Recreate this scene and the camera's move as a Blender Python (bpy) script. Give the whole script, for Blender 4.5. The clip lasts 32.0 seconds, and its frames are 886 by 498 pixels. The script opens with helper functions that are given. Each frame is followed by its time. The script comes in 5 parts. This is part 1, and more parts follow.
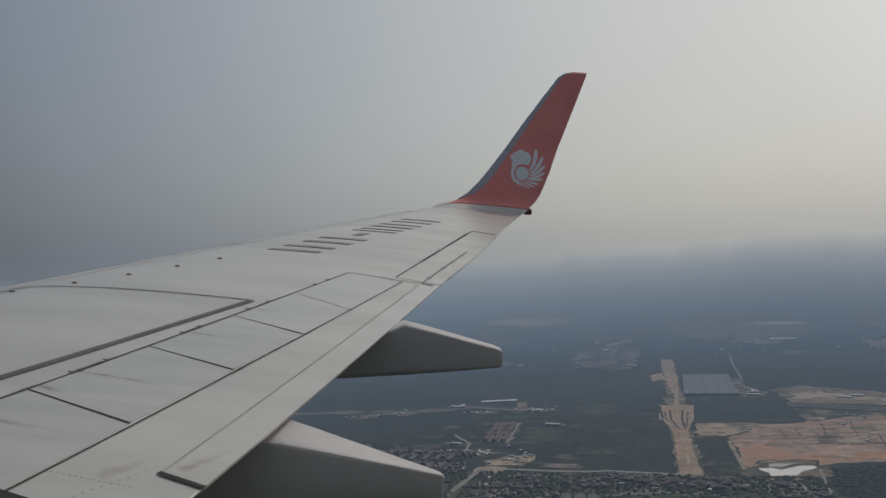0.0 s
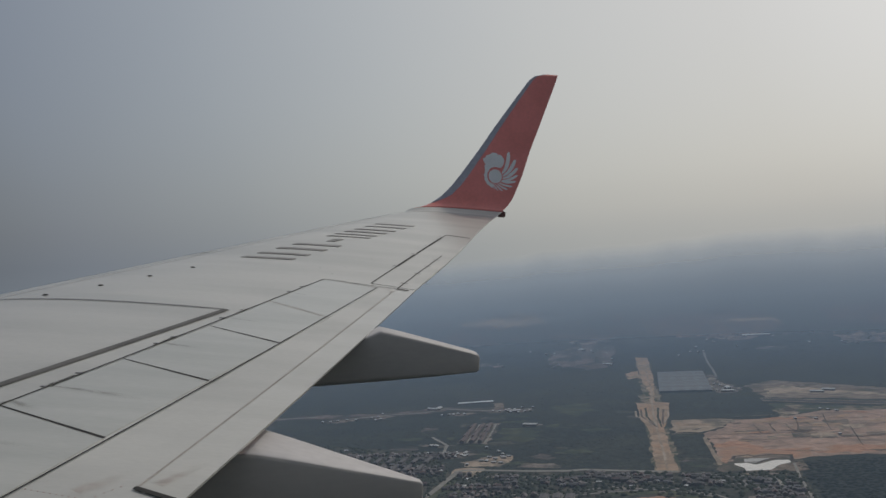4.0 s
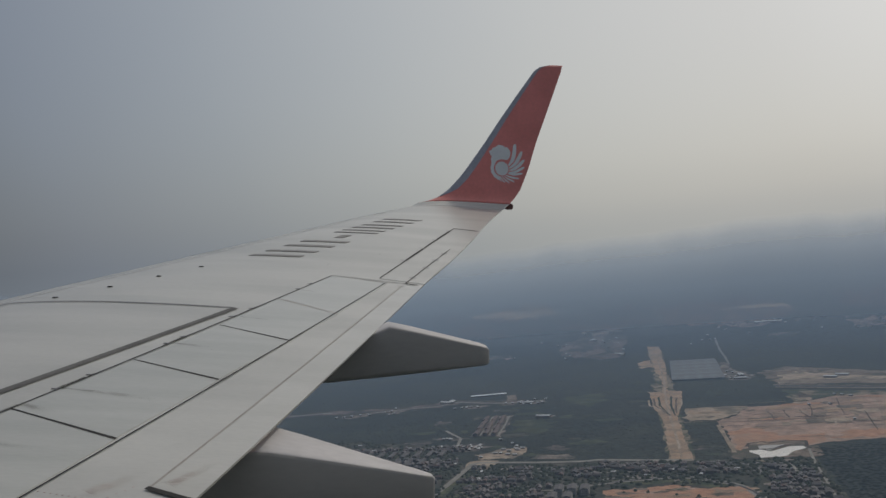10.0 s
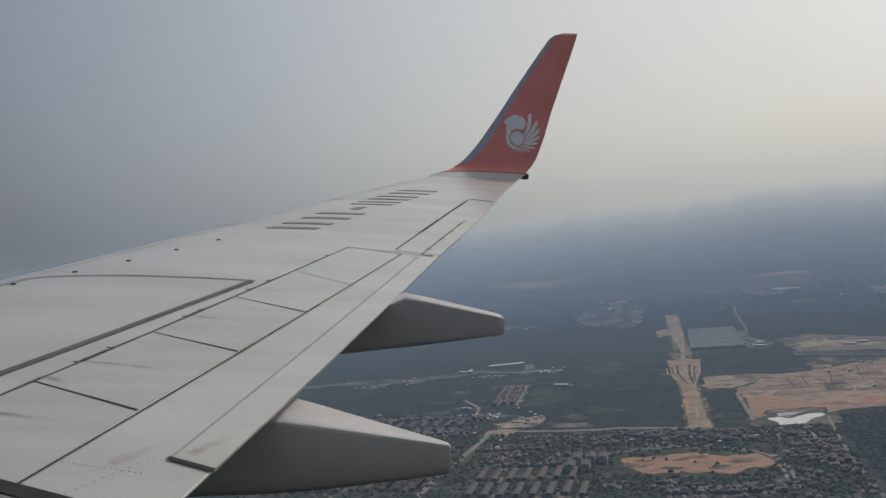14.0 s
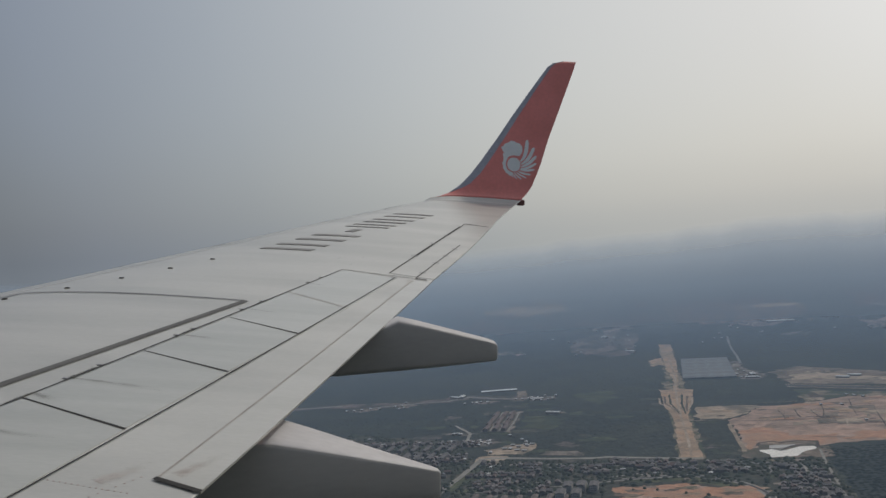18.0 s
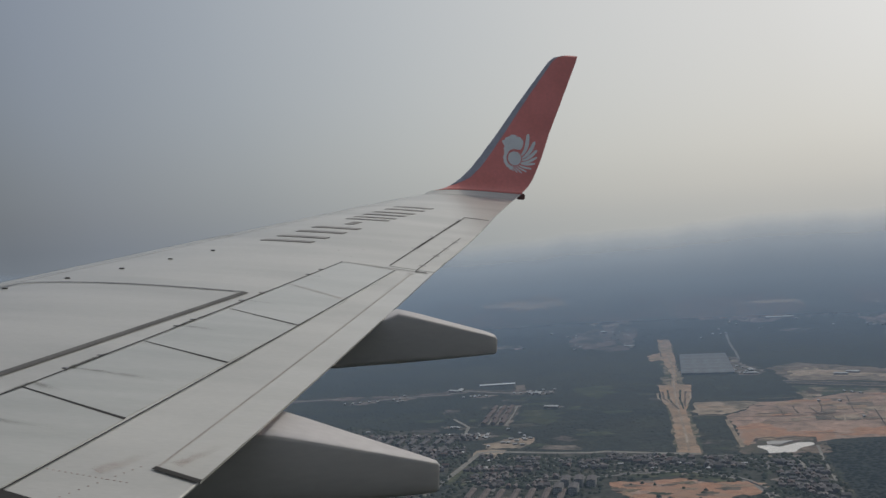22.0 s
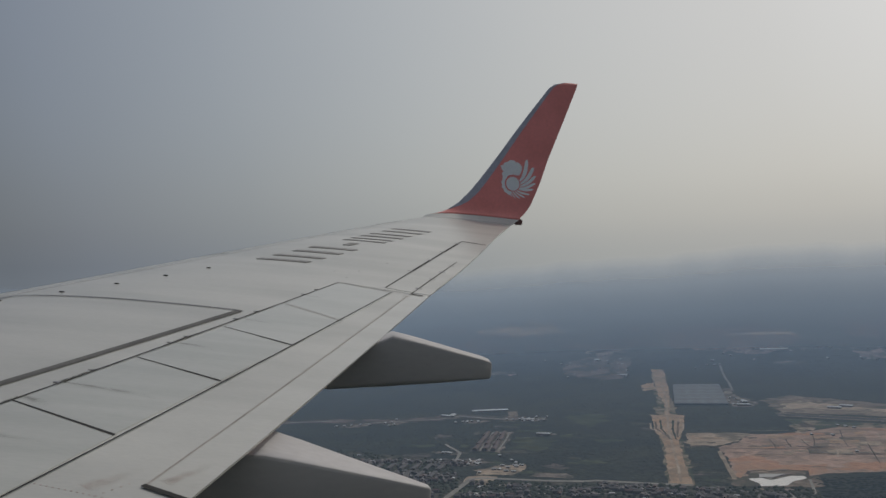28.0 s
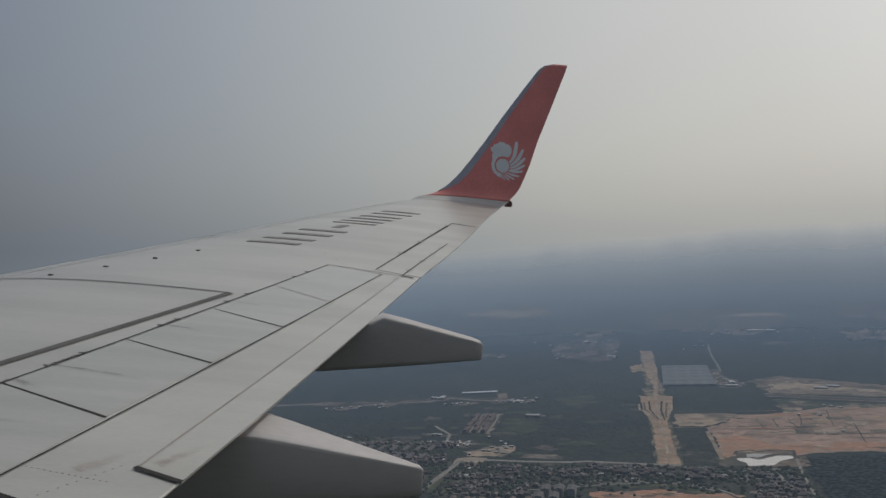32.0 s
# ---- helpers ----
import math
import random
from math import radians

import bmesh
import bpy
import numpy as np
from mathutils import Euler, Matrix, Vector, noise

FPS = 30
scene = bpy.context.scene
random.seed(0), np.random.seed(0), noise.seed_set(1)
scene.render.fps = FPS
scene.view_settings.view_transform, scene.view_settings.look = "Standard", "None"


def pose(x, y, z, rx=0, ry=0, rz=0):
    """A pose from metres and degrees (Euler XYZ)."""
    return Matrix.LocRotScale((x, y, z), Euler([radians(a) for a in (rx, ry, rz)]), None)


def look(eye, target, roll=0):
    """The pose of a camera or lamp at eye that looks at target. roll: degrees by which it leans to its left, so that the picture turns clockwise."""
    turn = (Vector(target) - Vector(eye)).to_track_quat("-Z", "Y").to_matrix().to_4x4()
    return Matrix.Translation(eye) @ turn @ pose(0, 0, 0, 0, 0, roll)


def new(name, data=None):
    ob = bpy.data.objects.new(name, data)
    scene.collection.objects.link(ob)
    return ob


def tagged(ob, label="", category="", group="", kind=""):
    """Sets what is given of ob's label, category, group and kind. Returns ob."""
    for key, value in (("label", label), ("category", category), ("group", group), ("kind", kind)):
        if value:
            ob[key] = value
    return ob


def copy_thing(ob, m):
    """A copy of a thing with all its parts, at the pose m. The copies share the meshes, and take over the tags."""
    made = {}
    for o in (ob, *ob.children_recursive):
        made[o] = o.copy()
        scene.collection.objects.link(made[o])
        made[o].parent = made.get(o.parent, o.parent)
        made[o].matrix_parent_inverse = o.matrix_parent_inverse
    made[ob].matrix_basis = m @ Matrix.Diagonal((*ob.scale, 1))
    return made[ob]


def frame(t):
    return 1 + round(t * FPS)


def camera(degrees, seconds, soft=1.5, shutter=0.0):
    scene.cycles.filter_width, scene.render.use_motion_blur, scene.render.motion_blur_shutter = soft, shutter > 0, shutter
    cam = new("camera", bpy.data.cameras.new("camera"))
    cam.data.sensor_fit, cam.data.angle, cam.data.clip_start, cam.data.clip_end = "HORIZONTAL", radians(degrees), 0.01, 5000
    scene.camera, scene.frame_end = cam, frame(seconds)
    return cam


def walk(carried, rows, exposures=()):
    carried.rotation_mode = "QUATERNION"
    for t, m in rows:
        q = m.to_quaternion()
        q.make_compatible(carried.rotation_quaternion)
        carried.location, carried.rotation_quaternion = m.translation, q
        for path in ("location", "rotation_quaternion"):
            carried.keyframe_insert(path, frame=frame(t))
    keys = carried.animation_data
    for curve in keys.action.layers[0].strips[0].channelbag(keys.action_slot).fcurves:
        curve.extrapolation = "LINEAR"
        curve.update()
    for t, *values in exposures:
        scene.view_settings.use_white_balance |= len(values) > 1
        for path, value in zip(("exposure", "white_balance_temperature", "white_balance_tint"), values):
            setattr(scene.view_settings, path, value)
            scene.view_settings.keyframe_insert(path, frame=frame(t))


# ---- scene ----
# ---------------------------------------------------------------- camera and its path
# World: x points aft, y outboard from the cabin window, z up. The aircraft climbs with its nose up.
cam = camera(50.93, 32.0, soft=1.5)
PATH = [
    (0, -2.338, 1.449, 1.855, 91.026, 2.338, -4.219),
    (0.5, -2.334, 1.451, 1.857, 90.823, 2.654, -4.441),
    (1, -2.336, 1.446, 1.852, 90.408, 3.191, -4.583),
    (1.5, -2.346, 1.448, 1.859, 90.263, 3.594, -4.645),
    (2, -2.351, 1.448, 1.855, 90.334, 3.591, -4.858),
    (2.5, -2.351, 1.456, 1.857, 90.520, 3.458, -5.066),
    (3, -2.335, 1.432, 1.866, 90.935, 3.404, -5.316),
    (3.5, -2.340, 1.450, 1.873, 91.089, 3.448, -5.663),
    (5.5, -2.333, 1.446, 1.893, 90.979, 3.231, -5.911),
    (6, -2.330, 1.445, 1.891, 90.676, 3.520, -5.991),
    (6.5, -2.331, 1.450, 1.896, 90.362, 3.740, -6.027),
    (7, -2.327, 1.439, 1.897, 90.723, 4.297, -5.949),
    (7.5, -2.341, 1.450, 1.890, 91.398, 4.191, -6.063),
    (8, -2.338, 1.448, 1.904, 90.930, 3.844, -6.043),
    (8.5, -2.322, 1.432, 1.920, 90.758, 4.034, -5.923),
    (9, -2.318, 1.454, 1.901, 90.404, 4.628, -5.649),
    (9.5, -2.320, 1.453, 1.895, 90.191, 4.548, -5.274),
    (10, -2.323, 1.455, 1.880, 90.739, 4.649, -5.194),
    (10.5, -2.297, 1.429, 1.904, 91.017, 4.587, -5.089),
    (11, -2.303, 1.450, 1.893, 91.582, 4.629, -5.249),
    (11.5, -2.306, 1.461, 1.890, 90.439, 4.690, -5.341),
    (12, -2.309, 1.452, 1.886, 88.246, 4.675, -5.326),
    (12.5, -2.314, 1.447, 1.889, 87.746, 4.774, -5.236),
    (13, -2.312, 1.445, 1.889, 87.521, 4.946, -4.953),
    (13.5, -2.308, 1.426, 1.896, 87.341, 5.102, -4.442),
    (14, -2.310, 1.431, 1.882, 89.012, 5.224, -4.148),
    (14.5, -2.308, 1.430, 1.893, 89.953, 5.004, -3.947),
    (16.5, -2.314, 1.441, 1.885, 90.604, 4.137, -4.333),
    (17, -2.308, 1.442, 1.878, 90.702, 4.097, -4.443),
    (17.5, -2.306, 1.440, 1.883, 90.699, 3.970, -4.359),
    (18, -2.307, 1.440, 1.882, 90.486, 3.951, -4.462),
    (18.5, -2.314, 1.450, 1.884, 90.510, 3.598, -4.919),
    (19, -2.305, 1.449, 1.890, 90.356, 3.376, -4.727),
    (19.5, -2.314, 1.444, 1.878, 90.375, 3.385, -4.722),
    (20, -2.306, 1.433, 1.877, 90.235, 3.530, -4.541),
    (20.5, -2.302, 1.438, 1.873, 90.426, 3.662, -4.564),
    (21, -2.306, 1.439, 1.870, 90.466, 3.592, -4.598),
    (21.5, -2.314, 1.442, 1.875, 90.258, 3.579, -4.494),
    (22, -2.312, 1.437, 1.877, 90.092, 3.505, -4.483),
    (22.5, -2.312, 1.442, 1.874, 90.095, 3.444, -4.558),
    (23, -2.321, 1.447, 1.872, 90.081, 3.240, -4.613),
    (23.5, -2.315, 1.443, 1.875, 90.258, 3.031, -4.662),
    (24, -2.319, 1.445, 1.873, 90.375, 3.101, -4.570),
    (24.5, -2.316, 1.439, 1.874, 90.486, 3.083, -4.544),
    (25, -2.317, 1.446, 1.870, 90.610, 3.115, -4.532),
    (25.5, -2.323, 1.452, 1.871, 90.799, 2.759, -4.576),
    (27.5, -2.316, 1.458, 1.872, 91.493, 2.204, -4.699),
    (28, -2.318, 1.452, 1.871, 91.551, 2.073, -4.749),
    (28.5, -2.314, 1.451, 1.876, 91.702, 1.897, -4.906),
    (29, -2.311, 1.450, 1.872, 91.687, 1.887, -4.935),
    (29.5, -2.317, 1.456, 1.871, 91.608, 1.812, -5.018),
    (30, -2.314, 1.459, 1.872, 91.446, 1.804, -5.054),
    (30.5, -2.313, 1.460, 1.866, 91.347, 2.018, -5.030),
    (31, -2.316, 1.455, 1.871, 91.038, 2.075, -5.140),
    (31.5, -2.315, 1.453, 1.870, 90.818, 2.192, -5.143),
    (32, -2.328, 1.461, 1.863, 90.457, 2.259, -5.402),
]
walk(cam, [(t, pose(x, y, z, rx, ry, rz)) for t, x, y, z, rx, ry, rz in PATH],
     exposures=[(0.0, -0.27), (5.0, -0.26), (10.5, -0.27), (12.0, -0.32), (12.6, -0.20), (13.0, -0.04), (15.0, -0.04), (18.0, -0.08), (19.0, -0.10), (20.0, -0.15), (21.0, -0.13), (22.2, -0.11), (23.0, -0.18), (24.0, -0.25), (28.0, -0.30), (32.0, -0.30)])

# attitude of the aircraft in the world (rows are world x, y, z in aircraft axes)
ATTITUDE = Matrix(((0.996245, 0.0, 0.086581), (0.003405, 0.999227, -0.039176), (-0.086514, 0.039324, 0.995474)))

# ---------------------------------------------------------------- sky, sun
SUN = (ATTITUDE @ Vector((0.459, 0.486, 0.85))).normalized()
ELEV, AZIM = math.asin(SUN.z), math.atan2(SUN.x, SUN.y)

# the haze is brightest low in the sky, towards the sun
GLOW = Vector((math.sin(radians(50)) * math.cos(radians(15)), math.cos(radians(50)) * math.cos(radians(15)), math.sin(radians(15))))

world = bpy.data.worlds.new("hazy_sky")
scene.world = world
world.use_nodes = True
wn, wl = world.node_tree.nodes, world.node_tree.links
wn.clear()
w_out = wn.new("ShaderNodeOutputWorld")
w_add = wn.new("ShaderNodeAddShader")
w_sky = wn.new("ShaderNodeTexSky")
w_sky.sky_type, w_sky.sun_disc, w_sky.sun_elevation, w_sky.sun_rotation = "NISHITA", False, ELEV, AZIM
w_sky.air_density, w_sky.dust_density, w_sky.ozone_density = 1.0, 6.0, 1.0
w_b1 = wn.new("ShaderNodeBackground")
w_b1.inputs["Strength"].default_value = 0.03
w_b2 = wn.new("ShaderNodeBackground")
w_b2.inputs["Strength"].default_value = 1.0
w_tc = wn.new("ShaderNodeTexCoord")
w_dot = wn.new("ShaderNodeVectorMath")
w_dot.operation = "DOT_PRODUCT"
w_dot.inputs[1].default_value = GLOW
w_map = wn.new("ShaderNodeMapRange")
w_map.inputs["From Min"].default_value, w_map.inputs["From Max"].default_value = -1.0, 1.0
w_ramp = wn.new("ShaderNodeValToRGB")
SKY = [(0.0, (0.127, 0.15, 0.182)), (0.50, (0.127, 0.148, 0.182)), (0.665, (0.138, 0.158, 0.187)), (0.70, (0.182, 0.206, 0.243)), (0.77, (0.260, 0.286, 0.311)),
       (0.84, (0.366, 0.386, 0.390)), (0.90, (0.455, 0.463, 0.448)), (0.953, (0.505, 0.506, 0.487)), (0.97, (0.535, 0.538, 0.524)), (1.0, (0.62, 0.62, 0.60))]
for i, (where, colour) in enumerate(SKY):
    stop = w_ramp.color_ramp.elements[i] if i < 2 else w_ramp.color_ramp.elements.new(where)
    stop.position, stop.color = where, (*colour, 1)
w_noise = wn.new("ShaderNodeTexNoise")
w_noise.inputs["Scale"].default_value, w_noise.inputs["Detail"].default_value = 2.2, 3.0
w_nm = wn.new("ShaderNodeMath")
w_nm.operation = "MULTIPLY_ADD"
w_nm.inputs[1].default_value, w_nm.inputs[2].default_value = 0.03, -0.015
w_sum = wn.new("ShaderNodeMath")
wl.new(w_tc.outputs["Generated"], w_dot.inputs[0])
wl.new(w_tc.outputs["Generated"], w_noise.inputs["Vector"])
wl.new(w_noise.outputs["Fac"], w_nm.inputs[0])
wl.new(w_dot.outputs["Value"], w_map.inputs["Value"])
wl.new(w_map.outputs["Result"], w_sum.inputs[0])
wl.new(w_nm.outputs[0], w_sum.inputs[1])
wl.new(w_sum.outputs[0], w_ramp.inputs["Fac"])
# the dull haze that lies along the horizon
w_low, w_dull, w_z = wn.new("ShaderNodeValToRGB"), wn.new("ShaderNodeMix"), wn.new("ShaderNodeSeparateXYZ")
w_low.color_ramp.interpolation = "EASE"
for i, (where, val) in enumerate(((0.0, 0.44), (0.46, 0.44), (0.485, 0.36), (0.50, 0.26), (0.5125, 0.155), (0.53, 0.06), (0.55, 0.0))):
    stop = w_low.color_ramp.elements[i] if i < 2 else w_low.color_ramp.elements.new(where)
    stop.position, stop.color = where, (val, val, val, 1)
w_half = wn.new("ShaderNodeMath")
w_half.operation = "MULTIPLY_ADD"
w_half.inputs[1].default_value = w_half.inputs[2].default_value = 0.5
wl.new(w_tc.outputs["Generated"], w_z.inputs[0])
wl.new(w_z.outputs["Z"], w_half.inputs[0])
wl.new(w_half.outputs[0], w_low.inputs["Fac"])
w_dull.data_type = "RGBA"
w_dull.inputs["B"].default_value = (0.225, 0.275, 0.325, 1)
wl.new(w_low.outputs["Color"], w_dull.inputs["Factor"])
wl.new(w_ramp.outputs["Color"], w_dull.inputs["A"])
wl.new(w_dull.outputs["Result"], w_b2.inputs["Color"])
# the haze goes on below the horizon as it is just above it
w_part, w_up, w_join = wn.new("ShaderNodeSeparateXYZ"), wn.new("ShaderNodeMath"), wn.new("ShaderNodeCombineXYZ")
w_up.operation = "MAXIMUM"
w_up.inputs[1].default_value = 0.02
wl.new(w_tc.outputs["Generated"], w_part.inputs[0])
wl.new(w_part.outputs["Z"], w_up.inputs[0])
wl.new(w_part.outputs["X"], w_join.inputs["X"])
wl.new(w_part.outputs["Y"], w_join.inputs["Y"])
wl.new(w_up.outputs[0], w_join.inputs["Z"])
wl.new(w_join.outputs[0], w_sky.inputs["Vector"])
wl.new(w_sky.outputs["Color"], w_b1.inputs["Color"])
wl.new(w_b1.outputs[0], w_add.inputs[0])
wl.new(w_b2.outputs[0], w_add.inputs[1])
wl.new(w_add.outputs[0], w_out.inputs["Surface"])

sun = new("sun", bpy.data.lights.new("sun", "SUN"))
sun.data.energy, sun.data.angle, sun.data.color = 1.1, radians(1.0), (1.0, 0.93, 0.82)
sun.matrix_world = look(SUN * 100, (0, 0, 0))


# ---------------------------------------------------------------- materials
def material(name, colour, rough=0.6, metal=0.0, fine=40.0, coarse=3.0, vary=0.12, bump=0.0, tint=None, stretch=(1, 1, 1),
             island=0.0, coords="Object", spec=0.5, fine_part=0.5, coat=0.0):
    """A surface with grain at two scales; tint is the colour that the coarse stains go to."""
    m = bpy.data.materials.new(name)
    m.use_nodes = True
    n, l = m.node_tree.nodes, m.node_tree.links
    b = n["Principled BSDF"]
    b.inputs["Roughness"].default_value, b.inputs["Metallic"].default_value = rough, metal
    b.inputs["Specular IOR Level"].default_value = spec
    b.inputs["Coat Weight"].default_value, b.inputs["Coat Roughness"].default_value = coat, 0.12
    tc, mp = n.new("ShaderNodeTexCoord"), n.new("ShaderNodeMapping")
    mp.inputs["Scale"].default_value = stretch
    l.new(tc.outputs[coords], mp.inputs["Vector"])
    n1, n2 = n.new("ShaderNodeTexNoise"), n.new("ShaderNodeTexNoise")
    n1.inputs["Scale"].default_value, n1.inputs["Detail"].default_value = fine, 4.0
    n2.inputs["Scale"].default_value, n2.inputs["Detail"].default_value = coarse, 5.0
    for k in (n1, n2):
        l.new(mp.outputs[0], k.inputs["Vector"])
    sharp = n.new("ShaderNodeMapRange")
    sharp.inputs["From Min"].default_value, sharp.inputs["From Max"].default_value = 0.38, 0.66
    l.new(n2.outputs["Fac"], sharp.inputs["Value"])
    mix = n.new("ShaderNodeMix")
    mix.data_type = "RGBA"
    mix.inputs["A"].default_value = (*colour, 1)
    mix.inputs["B"].default_value = (*(tint or [c * (1 - 2 * vary) for c in colour]), 1)
    l.new(sharp.outputs[0], mix.inputs["Factor"])
    grain = n.new("ShaderNodeMapRange")
    grain.inputs["From Min"].default_value, grain.inputs["From Max"].default_value = 0.3, 0.7
    grain.inputs["To Min"].default_value, grain.inputs["To Max"].default_value = 1 - vary * 2 * fine_part, 1 + vary * 2 * fine_part
    l.new(n1.outputs["Fac"], grain.inputs["Value"])
    last = grain.outputs[0]
    if island:
        geo, isl, mul = n.new("ShaderNodeNewGeometry"), n.new("ShaderNodeMapRange"), n.new("ShaderNodeMath")
        isl.inputs["To Min"].default_value, isl.inputs["To Max"].default_value = 1 - island, 1 + island
        mul.operation = "MULTIPLY"
        l.new(geo.outputs["Random Per Island"], isl.inputs["Value"])
        l.new(isl.outputs[0], mul.inputs[0])
        l.new(last, mul.inputs[1])
        last = mul.outputs[0]
    scale = n.new("ShaderNodeVectorMath")
    scale.operation = "SCALE"
    l.new(mix.outputs["Result"], scale.inputs[0])
    l.new(last, scale.inputs["Scale"])
    l.new(scale.outputs["Vector"], b.inputs["Base Color"])
    if bump:
        bp = n.new("ShaderNodeBump")
        bp.inputs["Strength"].default_value, bp.inputs["Distance"].default_value = bump, 0.01
        l.new(n1.outputs["Fac"], bp.inputs["Height"])
        l.new(bp.outputs[0], b.inputs["Normal"])
    return m


M_SKIN = material("wing_paint", (0.515, 0.512, 0.48), 0.46, fine=60, coarse=1.1, vary=0.04, tint=(0.425, 0.425, 0.40), stretch=(0.35, 1.6, 1), coat=0.65)
M_SKIN.node_tree.nodes["Principled BSDF"].inputs["Coat Roughness"].default_value = 0.26
M_PANEL = material("spoiler_paint", (0.462, 0.465, 0.428), 0.33, fine=50, coarse=1.6, vary=0.045, tint=(0.39, 0.395, 0.36), stretch=(0.3, 2.2, 1), coat=0.85)
M_FLAP = material("flap_paint", (0.482, 0.472, 0.43), 0.32, fine=50, coarse=1.4, vary=0.045, tint=(0.41, 0.398, 0.355), stretch=(0.35, 2.0, 1), coat=1.0)
M_FAINT = material("faint_joint", (0.27, 0.27, 0.26), 0.6, vary=0.15)
M_SEAM = material("flap_seam", (0.385, 0.355, 0.33), 0.6, vary=0.15)
M_RIM = material("pale_joint", (0.57, 0.57, 0.55), 0.4, vary=0.08)
M_GAP = material("gap_seal", (0.022, 0.022, 0.022), 0.8, vary=0.2)
M_LINE = material("walkway_line", (0.082, 0.082, 0.080), 0.7, fine=30, coarse=4, vary=0.15, tint=(0.115, 0.115, 0.11))
M_HAIR = material("thin_line", (0.17, 0.17, 0.18), 0.6, vary=0.2)
M_MARK = material("dark_marking", (0.20, 0.195, 0.185), 0.5, fine=30, coarse=5, vary=0.15)
M_RED = material("red_paint", (0.80, 0.245, 0.205), 0.28, fine=20, coarse=2.0, vary=0.05, tint=(0.72, 0.215, 0.175), coat=0.5)
M_EDGE = material("bare_leading_edge", (0.44, 0.43, 0.47), 0.4, metal=0.2, fine=30, coarse=5, vary=0.08)
M_METAL = material("polished_slat", (0.90, 0.91, 0.92), 0.16, metal=1.0, fine=30, coarse=3, vary=0.05)
M_WHITE = material("white_emblem", (0.84, 0.825, 0.80), 0.4, vary=0.04)
# fairings: one paint in two tones, shade coloured into sides, light into top
M_FAIRING_SHADE = material("fairing_side_shade", (0.38, 0.365, 0.34), 0.5, fine=30, coarse=3, vary=0.035, stretch=(0.4, 1, 1.5))
M_FAIRING_LIT = material("fairing_top_lit", (0.515, 0.50, 0.503), 0.55, fine=30, coarse=3, vary=0.07, stretch=(0.4, 1, 1))
M_RIVET = material("reddish_rivet", (0.43, 0.345, 0.315), 0.6, vary=0.15)


def smear_material(name, colour, strength):
    """Grime that thins out along its band and towards its edges."""
    m = bpy.data.materials.new(name)
    m.use_nodes = True
    n, l = m.node_tree.nodes, m.node_tree.links
    b = n["Principled BSDF"]
    b.inputs["Base Color"].default_value, b.inputs["Roughness"].default_value = (*colour, 1), 0.7
    uv, part_uv = n.new("ShaderNodeUVMap"), n.new("ShaderNodeSeparateXYZ")
    l.new(uv.outputs[0], part_uv.inputs[0])
    along, across, tc, grain = n.new("ShaderNodeMapRange"), n.new("ShaderNodeMapRange"), n.new("ShaderNodeTexCoord"), n.new("ShaderNodeTexNoise")
    along.inputs["To Min"].default_value, along.inputs["To Max"].default_value = strength, 0.0
    along.interpolation_type = across.interpolation_type = "SMOOTHSTEP"
    l.new(part_uv.outputs["X"], along.inputs["Value"])
    l.new(part_uv.outputs["Y"], across.inputs["Value"])
    grain.inputs["Scale"].default_value, grain.inputs["Detail"].default_value = 14.0, 5.0
    l.new(tc.outputs["Object"], grain.inputs["Vector"])
    rough = n.new("ShaderNodeMapRange")
    rough.inputs["From Min"].default_value, rough.inputs["From Max"].default_value = 0.36, 0.62
    rough.inputs["To Min"].default_value = 0.25
    l.new(grain.outputs["Fac"], rough.inputs["Value"])
    m1, m2 = n.new("ShaderNodeMath"), n.new("ShaderNodeMath")
    m1.operation = m2.operation = "MULTIPLY"
    l.new(along.outputs[0], m1.inputs[0])
    l.new(across.outputs[0], m1.inputs[1])
    l.new(m1.outputs[0], m2.inputs[0])
    l.new(rough.outputs[0], m2.inputs[1])
    l.new(m2.outputs[0], b.inputs["Alpha"])
    return m


M_GRIME = smear_material("grime_smear", (0.15, 0.15, 0.12), 0.5)
M_SOOT = smear_material("soot_smear", (0.06, 0.06, 0.05), 1.0)
M_RUSTY = smear_material("rusty_smear", (0.40, 0.27, 0.22), 0.32)
M_LAMP = material("lamp_housing", (0.20, 0.075, 0.06), 0.35, vary=0.1)
M_HULL = material("hull_paint", (0.7, 0.7, 0.69), 0.4, fine=20, coarse=2, vary=0.05)


# ---------------------------------------------------------------- building helpers
def finish(name, bm, mat, parent=None, label="", smooth=False):
    bm.normal_update()
    me = bpy.data.meshes.new(name)
    bm.to_mesh(me)
    bm.free()
    me.materials.append(mat)
    if smooth:
        for f in me.polygons:
            f.use_smooth = True
    ob = new(name, me)
    if parent:
        ob.parent = parent
    if label:
        ob["label"] = label
    return ob


def part(name, bm, mat, parent, label="", smooth=False):
    return finish(name, bm, mat, parent, label, smooth)


def grid_faces(bm, rows, closed=False):
    """Faces between rows of vertices, with closed rings if asked."""
    for a, b in zip(rows, rows[1:]):
        n = len(a)
        for i in range(n if closed else n - 1):
            j = (i + 1) % n
            bm.faces.new((a[i], a[j], b[j], b[i]))


